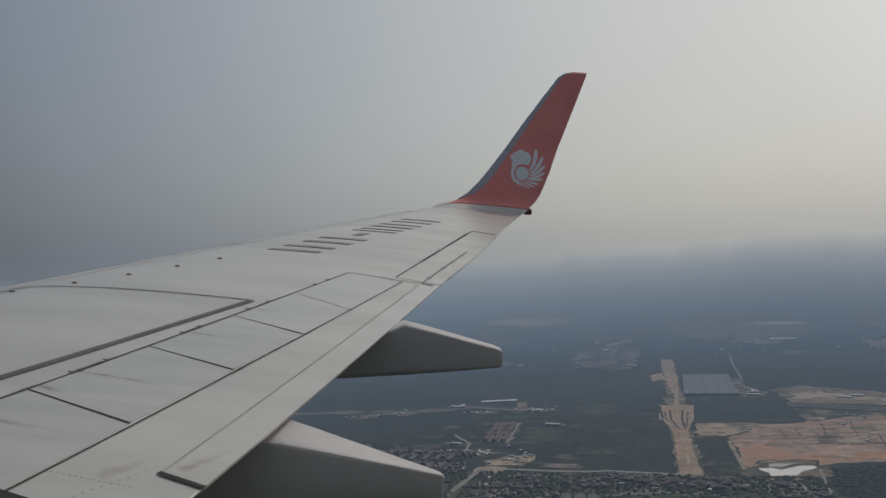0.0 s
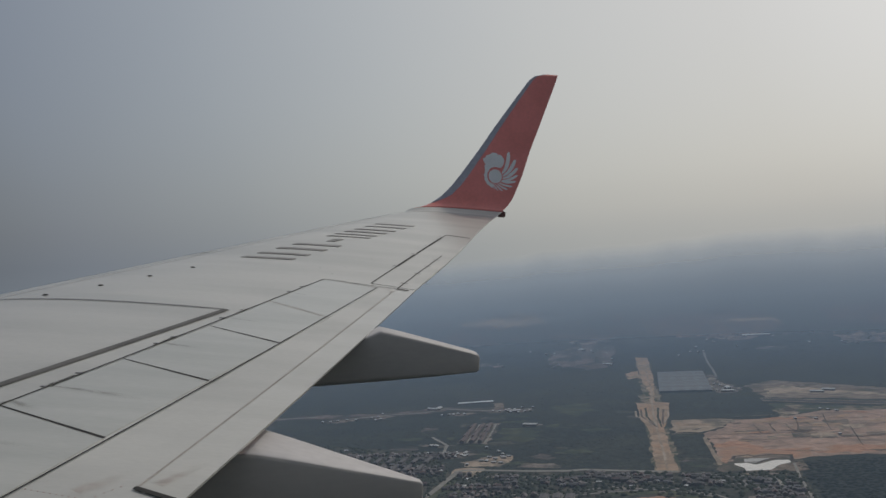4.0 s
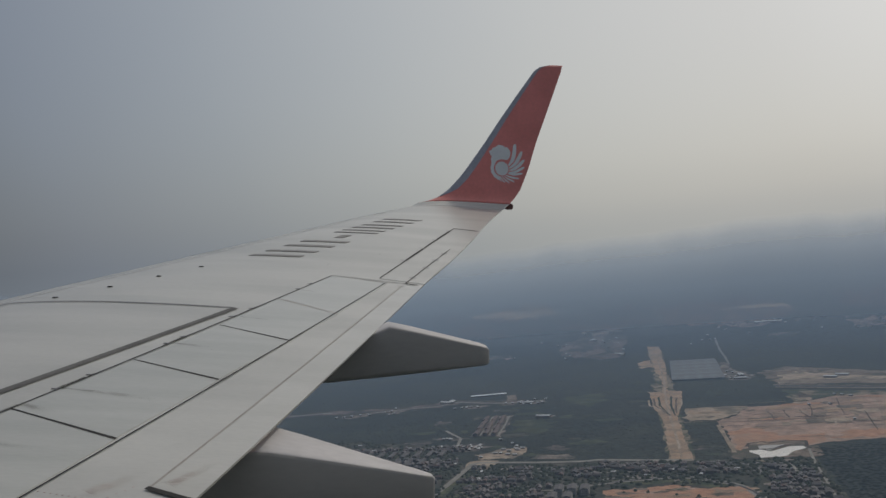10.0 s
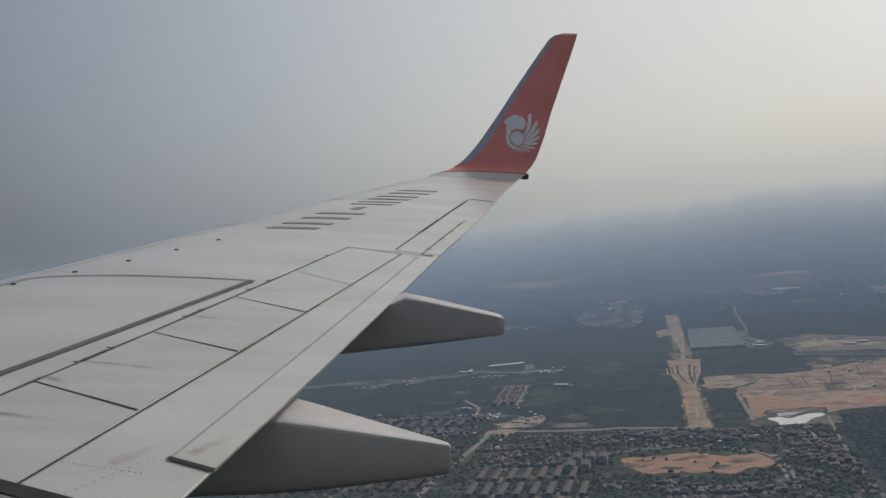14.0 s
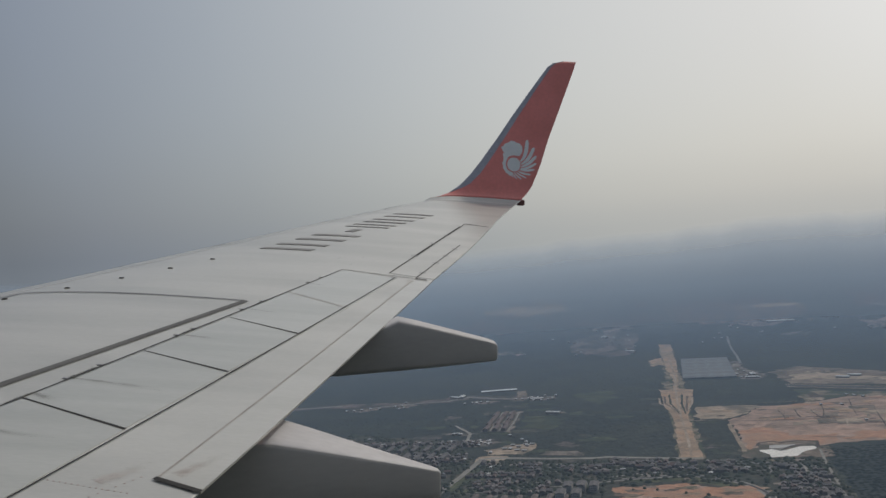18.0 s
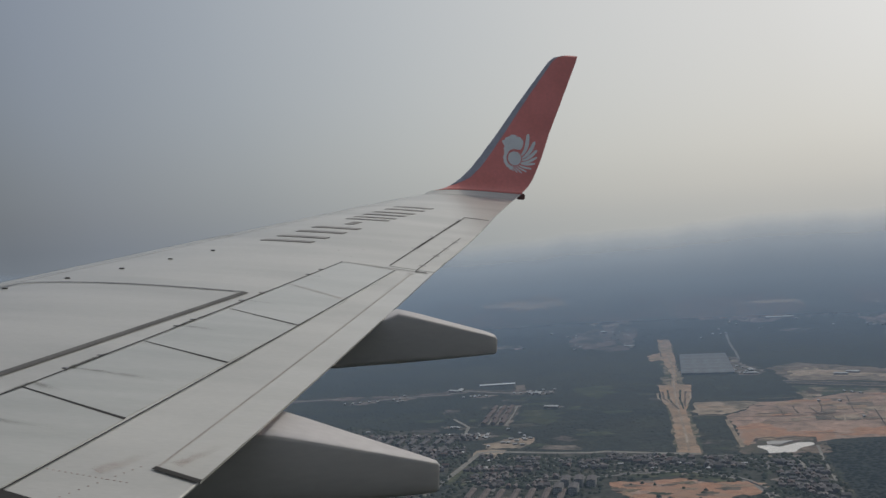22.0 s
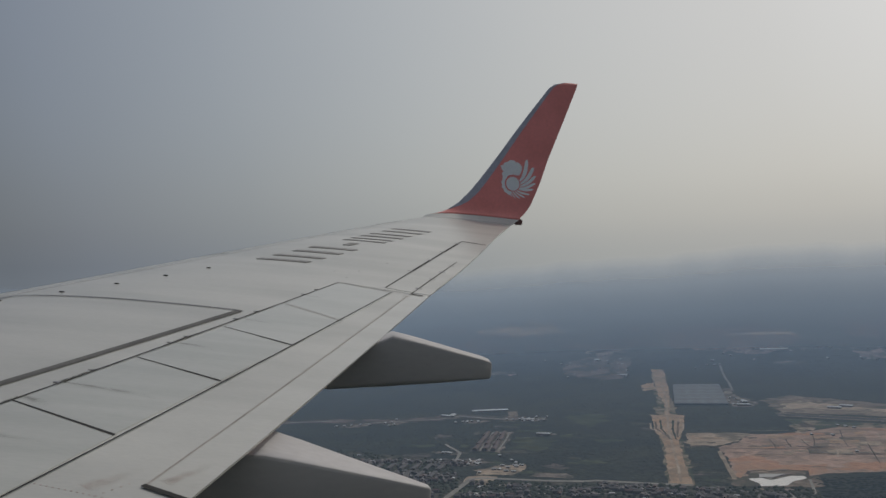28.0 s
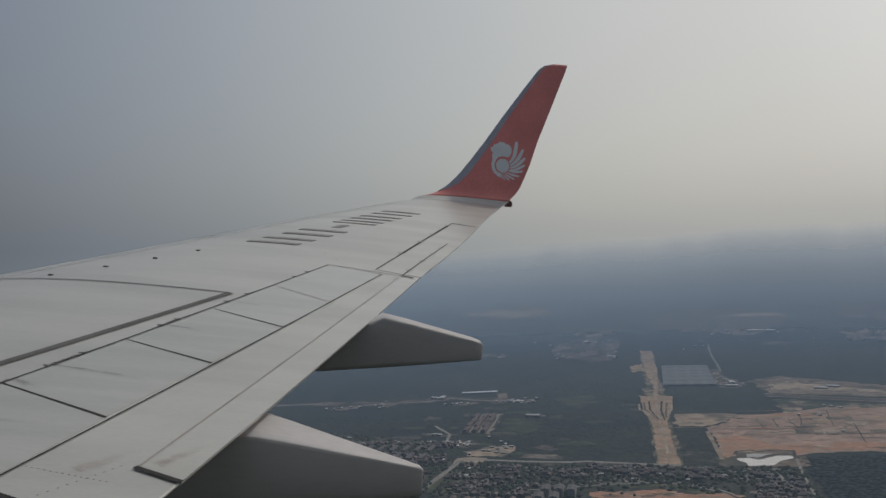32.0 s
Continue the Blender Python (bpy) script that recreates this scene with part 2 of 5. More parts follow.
def box(bm, x0, x1, y0, y1, z0, z1, m=Matrix()):
    c = [bm.verts.new(m @ Vector(p)) for p in ((x0, y0, z0), (x1, y0, z0), (x1, y1, z0), (x0, y1, z0), (x0, y0, z1), (x1, y0, z1), (x1, y1, z1), (x0, y1, z1))]
    for f in ((3, 2, 1, 0), (4, 5, 6, 7), (0, 1, 5, 4), (1, 2, 6, 5), (2, 3, 7, 6), (3, 0, 4, 7)):
        bm.faces.new([c[i] for i in f])


# ---------------------------------------------------------------- the aircraft
airliner = new("airliner")
airliner.matrix_world = ATTITUDE.to_4x4()
tagged(airliner, "airliner in flight, pale grey wing with tall red winglet", "aircraft")

TIP = 17.0


def sheet_z(y):
    d = y - 2
    return 0.104383 * d + 0.00425626 * d * d - 0.00014958 * d ** 3


def le(y):
    return -1.599 - (TIP - y) * 0.52593


def te(y):
    swell = 0.035 * math.sin(math.pi * (y - 10.4) / 4.4) if 10.4 < y < 14.8 else 0
    return -(TIP - max(y, 4.4)) * 0.27951 + swell


def skin(x, y):
    """Height of the wing's upper skin."""
    c = te(y) - le(y)
    s = min(max((x - le(y)) / c, 0), 1)
    return sheet_z(y) + 0.035 * c * math.sin(math.pi * s ** 0.6)


# wing box: one closed shell, upper and lower skin
bm = bmesh.new()
stations = [1.2 + i * 0.25 for i in range(62)] + [16.75]
rings = []
for y in stations:
    c = te(y) - le(y)
    ring = []
    for i in range(33):
        s = 1 - (1 - math.cos(math.pi * i / 32)) / 2
        ring.append(bm.verts.new((le(y) + s * c, y, skin(le(y) + s * c, y))))
    for i in range(1, 33):
        s = (1 - math.cos(math.pi * i / 32)) / 2
        ring.append(bm.verts.new((le(y) + s * c, y, sheet_z(y) - 0.075 * c * math.sin(math.pi * s ** 0.6) - 0.012 * s)))
    rings.append(ring)
grid_faces(bm, rings, True)
bm.faces.new(rings[0])
bmesh.ops.recalc_face_normals(bm, faces=bm.faces)
wing_skin = part("wing_skin", bm, M_SKIN, airliner, "pale grey painted metal wing skin with faint dirt streaks", True)


def plate(name, corners, mat, lift, parent=airliner, label="", n=24, k=6, thick=0.012):
    """A thin panel that lies on the upper skin; corners a, b (forward edge) and d, c (aft edge) in plan."""
    a, b, c, d = [Vector(p) for p in corners]
    bm = bmesh.new()
    top, low = [], []
    for i in range(k + 1):
        f = i / k
        p0, p1 = a.lerp(d, f), b.lerp(c, f)
        row = [p0.lerp(p1, j / n) for j in range(n + 1)]
        top.append([bm.verts.new((p.x, p.y, skin(p.x, p.y) + lift)) for p in row])
        low.append([bm.verts.new((p.x, p.y, skin(p.x, p.y) + lift - thick)) for p in row])
    grid_faces(bm, top)
    edge = lambda g: g[0] + [r[-1] for r in g[1:]] + g[-1][-2::-1] + [r[0] for r in g[-2:0:-1]]
    et, el = edge(top), edge(low)
    for i in range(len(et)):
        j = (i + 1) % len(et)
        bm.faces.new((et[i], et[j], el[j], el[i]))
    bmesh.ops.recalc_face_normals(bm, faces=bm.faces)
    return part(name, bm, mat, parent, label)


def strip(name, points, width, mat, lift=0.004, label="", parent=airliner, steps=14, end=None):
    """A narrow band on the upper skin along points in plan; end is its width at the far end."""
    bm = bmesh.new()
    rows = []
    pts = [Vector(p) for p in points]
    for k, (p, q) in enumerate(zip(pts, pts[1:])):
        across = (q - p).orthogonal().normalized()
        for i in range(steps + 1):
            if k and not i:
                continue
            side = across * (width + ((end or width) - width) * i / steps) / 2
            m = p.lerp(q, i / steps)
            rows.append([bm.verts.new((v.x, v.y, skin(v.x, v.y) + lift)) for v in (m - side, m + side)])
    grid_faces(bm, rows)
    bmesh.ops.recalc_face_normals(bm, faces=bm.faces)
    for f in bm.faces:
        if f.normal.z < 0:
            f.normal_flip()
    return part(name, bm, mat, parent, label)


def smear(p, q, w0, w1, mat, lift=0.007, curl=0.0, name="grime_streak"):
    """A feathered band of grime on the upper skin from p to q in plan."""
    bm = bmesh.new()
    uv = bm.loops.layers.uv.new("UVMap")
    p, q = Vector(p), Vector(q)
    side = (q - p).orthogonal().normalized()
    rows, spot = [], {}
    for i in range(13):
        f = i / 12
        m = p.lerp(q, f) + side * curl * math.sin(math.pi * f)
        w = w0 + (w1 - w0) * f
        row = []
        for k in (-1, 0, 1):
            v = m + side * w * k / 2
            vert = bm.verts.new((v.x, v.y, skin(v.x, v.y) + lift))
            spot[vert] = (f, 1.0 - abs(k))
            row.append(vert)
        rows.append(row)
    grid_faces(bm, rows)
    for f in bm.faces:
        f.normal_update()
        if f.normal.z < 0:
            f.normal_flip()
        for c in f.loops:
            c[uv].uv = spot[c.vert]
    return part(name, bm, mat, airliner)


def line_x(p, q):
    """x as a function of y along a line in plan."""
    return lambda y: p[0] + (q[0] - p[0]) * (y - p[1]) / (q[1] - p[1])


hinge = line_x((-4.29, 6.64), (-2.70, 10.60))
spoiler_te = line_x((-3.92, 5.48), (-2.19, 10.43))
flap_le = line_x((-3.38, 5.74), (-2.11, 10.08))

# spoilers: four equal panels and the inboard one that runs out towards the cabin
EDGES = [(-4.29, 6.64, -3.66, 6.30), (-3.88, 7.62, -3.30, 7.32), (-3.48, 8.58, -2.94, 8.28), (-3.13, 9.53, -2.61, 9.14), (-2.70, 10.61, -2.17, 10.43)]
inner = (hinge(5.3), 5.3, spoiler_te(5.0), 5.0)
for e0, e1 in zip([inner] + EDGES, EDGES):
    plate("spoiler", ((e0[0] + 0.006, e0[1] + 0.012), (e1[0] + 0.006, e1[1] - 0.012), (e1[2] - 0.004, e1[3] - 0.012), (e0[2] - 0.004, e0[3] + 0.012)), M_PANEL, 0.003, thick=0.006)
for i, e in enumerate(EDGES):
    strip("panel_gap", ((e[0], e[1]), (e[2], e[3])), 0.016 if i in (3, 4) else 0.012, (M_SEAM, M_FAINT)[i - 3] if i in (3, 4) else M_GAP, 0.0045, end=0.016 if i in (3, 4) else 0.024)
strip("hinge_gap", ((hinge(5.3), 5.3), (hinge(10.6), 10.6)), 0.012, M_GAP, 0.005, steps=40)
strip("aft_gap", ((spoiler_te(5.0), 5.0), (-2.19, 10.43)), 0.010, M_GAP, 0.005, steps=40)
strip("panel_gap", ((-2.70, 10.61), (-1.90, 10.44)), 0.018, M_FAINT, 0.0055)
strip("panel_gap", ((-1.99, 10.46), (-1.88, 10.435)), 0.03, M_GAP, 0.006)

# outboard flap, flush with the trailing edge
plate("flap", ((flap_le(5.76), 5.76), (flap_le(10.36), 10.36), (te(10.36) + 0.012, 10.36), (te(5.63) + 0.012, 5.64)), M_FLAP, 0.006, n=40)
strip("flap_gap", ((flap_le(5.74), 5.74), (flap_le(10.3), 10.3)), 0.009, M_SEAM, 0.0075, steps=40)
strip("flap_end_gap", ((-3.39, 5.745), (-3.165, 5.635)), 0.034, M_GAP, 0.0085)
strip("flap_end_gap", ((-2.08, 10.33), (-2.02, 10.32)), 0.02, M_SEAM, 0.0085)
plate("inboard_flap", ((-3.42, 4.6), (-3.42, 5.0), (-3.36, 5.0), (-3.36, 4.6)), M_FLAP, 0.004, n=4, k=3)
strip("panel_gap", ((-4.05, 5.42), (-3.28, 5.10)), 0.09, M_GAP, 0.0145)
strip("panel_gap", ((-4.05, 5.33), (-3.28, 5.02)), 0.04, M_HAIR, 0.0145)

# aileron and its tab
ail = line_x((-2.23, 10.64), (-1.14, 14.17))
plate("aileron", ((ail(10.62), 10.62), (ail(14.12), 14.12), (te(14.05) + 0.010, 14.05), (te(10.5) + 0.010, 10.5)), M_SKIN, 0.004, n=40, thick=0.008)
for y0, y1, w in ((10.62, 11.6, 0.014), (11.6, 12.4, 0.028), (12.48, 13.1, 0.022), (13.12, 13.9, 0.030), (13.95, 14.17, 0.014)):
    strip("aileron_gap", ((ail(y0), y0), (ail(y1), y1)), w, M_GAP, 0.0065)
strip("aileron_end_gap", ((-1.14, 14.17), (-0.82, 14.08)), 0.045, M_GAP, 0.0065)
strip("tab_gap", ((-1.99, 10.47), (-1.72, 11.35)), 0.010, M_GAP, 0.0065)
strip("tab_gap", ((-1.72, 11.35), (-1.36, 12.5)), 0.009, M_GAP, 0.0065)
for y in (10.75, 11.3, 11.75, 12.2):
    x = -1.99 + (y - 10.47) * 0.31
    strip("tab_bracket", ((x - 0.035, y + 0.01), (x + 0.03, y - 0.01)), 0.03, M_HAIR, 0.007, steps=2)
for y in (11.6, 12.44, 13.1, 13.92):
    strip("aileron_bracket", ((ail(y) - 0.05, y + 0.01), (ail(y) + 0.02, y - 0.01)), 0.03, M_HAIR, 0.007, steps=2)

# bare metal nose of the slats
bm = bmesh.new()
rows = []
for i in range(60):
    y = 4.5 + i * 0.2
    c = te(y) - le(y)
    rows.append([bm.verts.new((le(y) + s * c, y, skin(le(y) + s * c, y) + 0.0015)) for s in (0.014, 0.020, 0.028, 0.040)])
grid_faces(bm, rows)
bmesh.ops.recalc_face_normals(bm, faces=bm.faces)
part("slat_nose", bm, M_METAL, airliner, "bare polished metal slat nose", True)

strip("slat_joint", [(le(y) + (te(y) - le(y)) * 0.115, y) for y in (6.0, 9.0, 12.0, 16.2)], 0.02, M_RIM, 0.002, "pale joint line behind the slats", steps=16)
for y in (8.3, 11.9, 15.6):
    strip("slat_joint", ((le(y) + 0.02, y), (le(y) + (te(y) - le(y)) * 0.115, y + 0.02)), 0.03, M_FAINT, 0.0045)

# painted walkway outline
strip("walkway_line", ((hinge(5.0) - 0.34, 5.0), (-3.43, 9.12)), 0.056, M_LINE, 0.005, "dark grey painted walkway line", steps=40)
strip("walkway_line", ((-3.45, 9.12), (-5.19, 9.17), (-5.75, 8.1)), 0.023, M_HAIR, 0.005, "thin dark painted walkway line", steps=20)

# fastener heads along the slat and brackets along the hinge line
def stud(x, y, r, h, mat, name):
    bm = bmesh.new()
    bmesh.ops.create_cone(bm, cap_ends=True, segments=10, radius1=r, radius2=r * 0.7, depth=h, matrix=Matrix.Translation((x, y, skin(x, y) + h / 2)))
    return part(name, bm, mat, airliner)


for x, y in ((-5.24, 8.93), (-4.90, 9.34), (-4.58, 9.78), (-4.27, 10.27), (-3.97, 10.78)):
    stud(x, y, 0.025, 0.008, M_GAP, "slat_stud")
for y, l in ((7.00, 0.06), (7.28, 0.04), (8.03, 0.05), (8.22, 0.03), (8.85, 0.03), (9.15, 0.025), (9.95, 0.025), (10.2, 0.02)):
    bm = bmesh.new()
    x = hinge(y) - 0.012
    box(bm, x - 0.034, x + 0.004, y - l * 0.2, y + l * 0.2, skin(x, y) + 0.001, skin(x, y) + 0.005)
    box(bm, x - 0.006, x + 0.004, y - l * 0.8, y + l * 0.8, skin(x, y) + 0.001, skin(x, y) + 0.004)
    part("hinge_bracket", bm, M_HAIR, airliner)
# grime that runs aft from the brackets, and soot along the hinge and the aft gap
for x0, y0, x1, y1, w0, w1, curl in ((-4.14, 7.0, -3.52, 6.86, 0.03, 0.12, 0.02), (-3.74, 8.03, -3.42, 7.96, 0.03, 0.10, 0.01), (-3.36, 8.85, -3.12, 8.80, 0.02, 0.06, 0.0),
                                     (-4.27, 6.72, -4.05, 6.60, 0.05, 0.16, 0.0), (-4.42, 6.2, -3.9, 6.1, 0.05, 0.10, 0.0), (-2.98, 9.9, -2.8, 9.85, 0.02, 0.05, 0.0)):
    smear((x0, y0), (x1, y1), w0, w1, M_GRIME, curl=curl)
for y0, y1, w in ((7.0, 7.45, 0.06), (7.22, 6.9, 0.05), (8.05, 8.5, 0.045), (8.22, 7.8, 0.04), (6.7, 6.3, 0.05), (9.0, 9.4, 0.03), (6.2, 5.6, 0.05)):
    smear((hinge(y0) - 0.004, y0), (hinge(y1) - 0.004, y1), w, w * 0.4, M_SOOT, 0.006, name="soot_streak")
for y0, y1, w in ((7.30, 7.95, 0.035), (7.34, 7.0, 0.03), (8.28, 8.8, 0.03), (6.34, 6.8, 0.02), (9.1, 9.5, 0.02)):
    smear((spoiler_te(y0), y0), (spoiler_te(y1), y1), w, w * 0.4, M_SOOT, 0.006, name="soot_streak")
for x0, y0, x1, y1, w in ((-3.30, 5.78, -3.10, 6.10, 0.10), (-3.62, 5.66, -3.40, 5.95, 0.12), (-2.98, 6.2, -2.8, 6.9, 0.05)):
    smear((x0, y0), (x1, y1), w, w * 0.7, M_RUSTY, 0.0095, name="rust_streak")
for y, x in ((10.9, -2.62), (11.15, -2.75), (11.3, -2.5), (11.9, -2.2)):
    stud(x, y, 0.011, 0.002, M_FAINT, "access_plug")
for i in range(14):
    f = i / 13
    stud(-3.83 + 0.36 * f, 5.67 - 0.08 * f, 0.0055, 0.002, M_RIVET, "rivet")
for i in range(12):
    f = i / 11
    stud(-3.45 - 0.30 * f, 5.76 - 0.42 * f, 0.0055, 0.002, M_RIVET, "rivet")

# plain dark bars where the wing carries a marking
def mark(y0, y1, f0, f1):
    base = line_x((-2.94, 11.72), (-1.56, 14.72))
    tall = 0.53
    quad = [(base(y) - tall * (1 - f), y - 0.02 * f) for y, f in ((y0, f0), (y1, f0), (y1, f1), (y0, f1))]
    plate("marking_bar", quad, M_MARK, 0.005, label="plain dark grey painted bar", n=4, k=6, thick=0.004)


for y0, y1, f0, f1 in ((11.46, 11.86, 0.0, 1.0), (12.14, 12.60, 0.0, 1.0), (12.86, 13.08, 0.40, 0.60), (13.30, 13.58, 0.0, 1.0), (13.78, 14.14, 0.0, 1.0), (14.40, 14.80, 0.0, 1.0)):
    if f0:
        mark(y0, y1, f0, f1)
    else:
        mark(y0, y0 + 0.24 * (y1 - y0), f0, f1)
        mark(y1 - 0.24 * (y1 - y0), y1, f0, f1)


# winglet: lofted sections (z, leading x, trailing x)
TURN, BEND_TOP = 0.4597, 2.307


def cant(z):
    """The tip bends up in an arc and goes on as a straight blade."""
    if z >= BEND_TOP:
        return 17.05 + 0.31 * (z - 2.05)
    a = math.acos(min(0.292 + (BEND_TOP - z) / TURN, 0.9914))
    return 17.05 + 0.31 * (BEND_TOP - 2.05) - TURN * (0.9564 - math.sin(a))


def bend(z):
    return math.degrees(math.acos(min(max(0.292 + (BEND_TOP - z) / TURN, 0.292), 0.9914)))


def loft(name, sections, mat, parent, label="", cap=True, n=14, reach=None, proud=0.0):
    """Skin over aerofoil sections: each has leading point, trailing point, thickness direction, thickness ratio."""
    bm = bmesh.new()
    rows = []
    for k, (lead, trail, out, ratio) in enumerate(sections):
        c = (trail - lead).length
        ahead = (lead - trail) * (proud / c)
        end = reach[min(k, len(reach) - 1)] if reach else 1.0
        up, low = [], []
        for i in range(n + 1):
            s = end * (1 - math.cos(math.pi * i / n)) / 2
            t = ratio * c * math.sin(math.pi * max(s, 1e-6) ** 0.6) / 2 + 0.004 + proud
            p = lead.lerp(trail, s) + ahead
            up.append(p + out * t)
            low.append(p - out * t)
        rows.append([bm.verts.new(p) for p in up + low[::-1]])
    grid_faces(bm, rows, True)
    if cap:
        bm.faces.new(rows[0])
        bm.faces.new(rows[-1])
    bmesh.ops.recalc_face_normals(bm, faces=bm.faces)
    return part(name, bm, mat, parent, label, True)


def lean(deg):
    a = radians(deg)
    return Vector((0, -math.sin(a), math.cos(a)))


ROOT = [(Vector((a, y, z)), Vector((b, y, z)), lean(d), r) for a, b, y, z, d, r in
        [(le(16.75), te(16.75), 16.75, sheet_z(16.75) - 0.004, 8, 0.07)] + [(a, b, cant(z), z, bend(z), 0.07) for z, a, b in ((2.0, -1.575, -0.03), (2.02, -1.555, 0.0), (2.045, -1.525, 0.04), (2.065, -1.495, 0.07), (2.084, -1.462, 0.098))]]
loft("wing_tip", ROOT, M_SKIN, airliner, "pale curved wing tip below the winglet")
BLADE = [(2.085, -1.46, 0.10), (2.12, -1.30, 0.12), (2.16, -1.19, 0.16), (2.20, -1.10, 0.20), (2.27, -1.0, 0.255), (2.34, -0.91, 0.30), (2.52, -0.74, 0.38), (2.74, -0.57, 0.47), (3.16, -0.27, 0.61),
         (3.55, -0.01, 0.765), (4.06, 0.35, 0.965), (4.46, 0.64, 1.12), (4.54, 0.74, 1.145), (4.58, 0.90, 1.16)]
blade = [(Vector((a, cant(z), z)), Vector((b, cant(z) - 0.005, z)), lean(bend(z)), 0.07) for z, a, b in BLADE]
winglet = loft("winglet", blade, M_RED, airliner, "tall swept red winglet with pale leading edge")
loft("leading_edge", blade[3:], M_EDGE, winglet, "bare grey metal leading edge strip", reach=(0.03, 0.09, 0.125, 0.14), proud=0.003)
bm = bmesh.new()
box(bm, 0.03, 0.16, 17.0, 17.1, 2.0, 2.10)
bmesh.ops.bevel(bm, geom=bm.edges[:], offset=0.015, segments=2, affect="EDGES")
part("tip_lamp", bm, M_LAMP, airliner, "dark tail lamp housing at the wing tip")
bm = bmesh.new()
box(bm, -0.13, 0.026, 16.97, 17.05, 2.018, 2.055)
bmesh.ops.bevel(bm, geom=bm.edges[:], offset=0.012, segments=2, affect="EDGES")
part("lamp_base", bm, M_WHITE, airliner, "small white base of the tail lamp")

bm = bmesh.new()
lens = [(Vector((-1.70, 16.80, 1.955)), 0.006), (Vector((-1.58, 16.90, 1.985)), 0.014), (Vector((-1.49, 16.98, 2.02)), 0.016), (Vector((-1.36, 17.05, 2.075)), 0.006)]
rows = [[bm.verts.new(p + Vector((-r * math.cos(a), 0, r * math.sin(a)))) for a in [i * math.tau / 8 for i in range(8)]] for p, r in lens]
grid_faces(bm, rows, True)
bm.faces.new(rows[0])
bm.faces.new(rows[-1])
bmesh.ops.recalc_face_normals(bm, faces=bm.faces)
part("position_light", bm, M_GAP, airliner, "slim dark position light lens in the leading edge", True)

# emblem: plain pale shapes on the inner face of the winglet
IN = lean(73)


def on_blade(x, z, lift):
    y = cant(z)
    f = (z - 2.12) / 2.46
    c = 1.36 - 0.92 * f
    lead = -1.2 + 1.95 * min(max(f, 0), 1)
    s = min(max((x - lead) / c, 0.05), 0.98)
    return Vector((x, y, z)) + IN * (0.07 * c * math.sin(math.pi * s ** 0.6) / 2 + lift)


def decal(name, outline, parent=None, lift=0.012):
    bm = bmesh.new()
    f = bm.faces.new([bm.verts.new(on_blade(x, z, lift)) for x, z in outline])
    bmesh.ops.triangulate(bm, faces=[f])
    bmesh.ops.recalc_face_normals(bm, faces=bm.faces)
    return part(name, bm, M_WHITE, winglet, "pale painted emblem shape")


EX, EZ = -0.005, 2.69
decal("emblem_disc", [(EX + 0.115 * math.cos(a), EZ + 0.12 * math.sin(a)) for a in [i * math.tau / 28 for i in range(28)]])
HEAD = [(-0.175, 0.10), (-0.19, 0.17), (-0.165, 0.20), (-0.20, 0.25), (-0.215, 0.30), (-0.17, 0.315), (-0.15, 0.355), (-0.09, 0.375), (-0.05, 0.41), (0.02, 0.405), (0.06, 0.375), (0.10, 0.375),
        (0.125, 0.345), (0.15, 0.32), (0.158, 0.27), (0.148, 0.22), (0.128, 0.18), (0.105, 0.15), (0.07, 0.15), (0.0, 0.16), (-0.075, 0.14), (-0.12, 0.085)]
decal("emblem_cap", [(EX + x, EZ + z) for x, z in HEAD])
arc = [radians(140 + 12 * i) for i in range(11)]
decal("emblem_arc", [(EX + 0.14 * math.cos(a), EZ + 0.145 * math.sin(a)) for a in arc] + [(EX + (0.19 + 0.012 * (i % 2)) * math.cos(a), EZ + (0.20 + 0.012 * (i % 2)) * math.sin(a)) for i, a in reversed(list(enumerate(arc)))])
for tip, reach, wide in ((60, 0.50, 0.038), (40, 0.475, 0.035), (22, 0.43, 0.031), (5, 0.395, 0.026), (-12, 0.365, 0.022), (-30, 0.335, 0.019), (-47, 0.305, 0.016), (-64, 0.275, 0.014), (-80, 0.25, 0.012), (-95, 0.225, 0.010)):
    spine = []
    for j in range(11):
        f = j / 10
        swing = 34 if tip > 0 else 26
        spine.append((0.13 + (reach - 0.13) * f, radians(tip - swing * (1 - f) ** 1.4), wide * (0.2 + 0.8 * math.sin(math.pi * (0.08 + 0.72 * f))) if f < 0.97 else wide * 0.3))
    left = [(EX + r * math.cos(a) - w * math.sin(a), EZ + r * math.sin(a) + w * math.cos(a)) for r, a, w in spine]
    right = [(EX + r * math.cos(a) + w * math.sin(a), EZ + r * math.sin(a) - w * math.cos(a)) for r, a, w in spine]
    decal("emblem_petal", left + right[::-1])


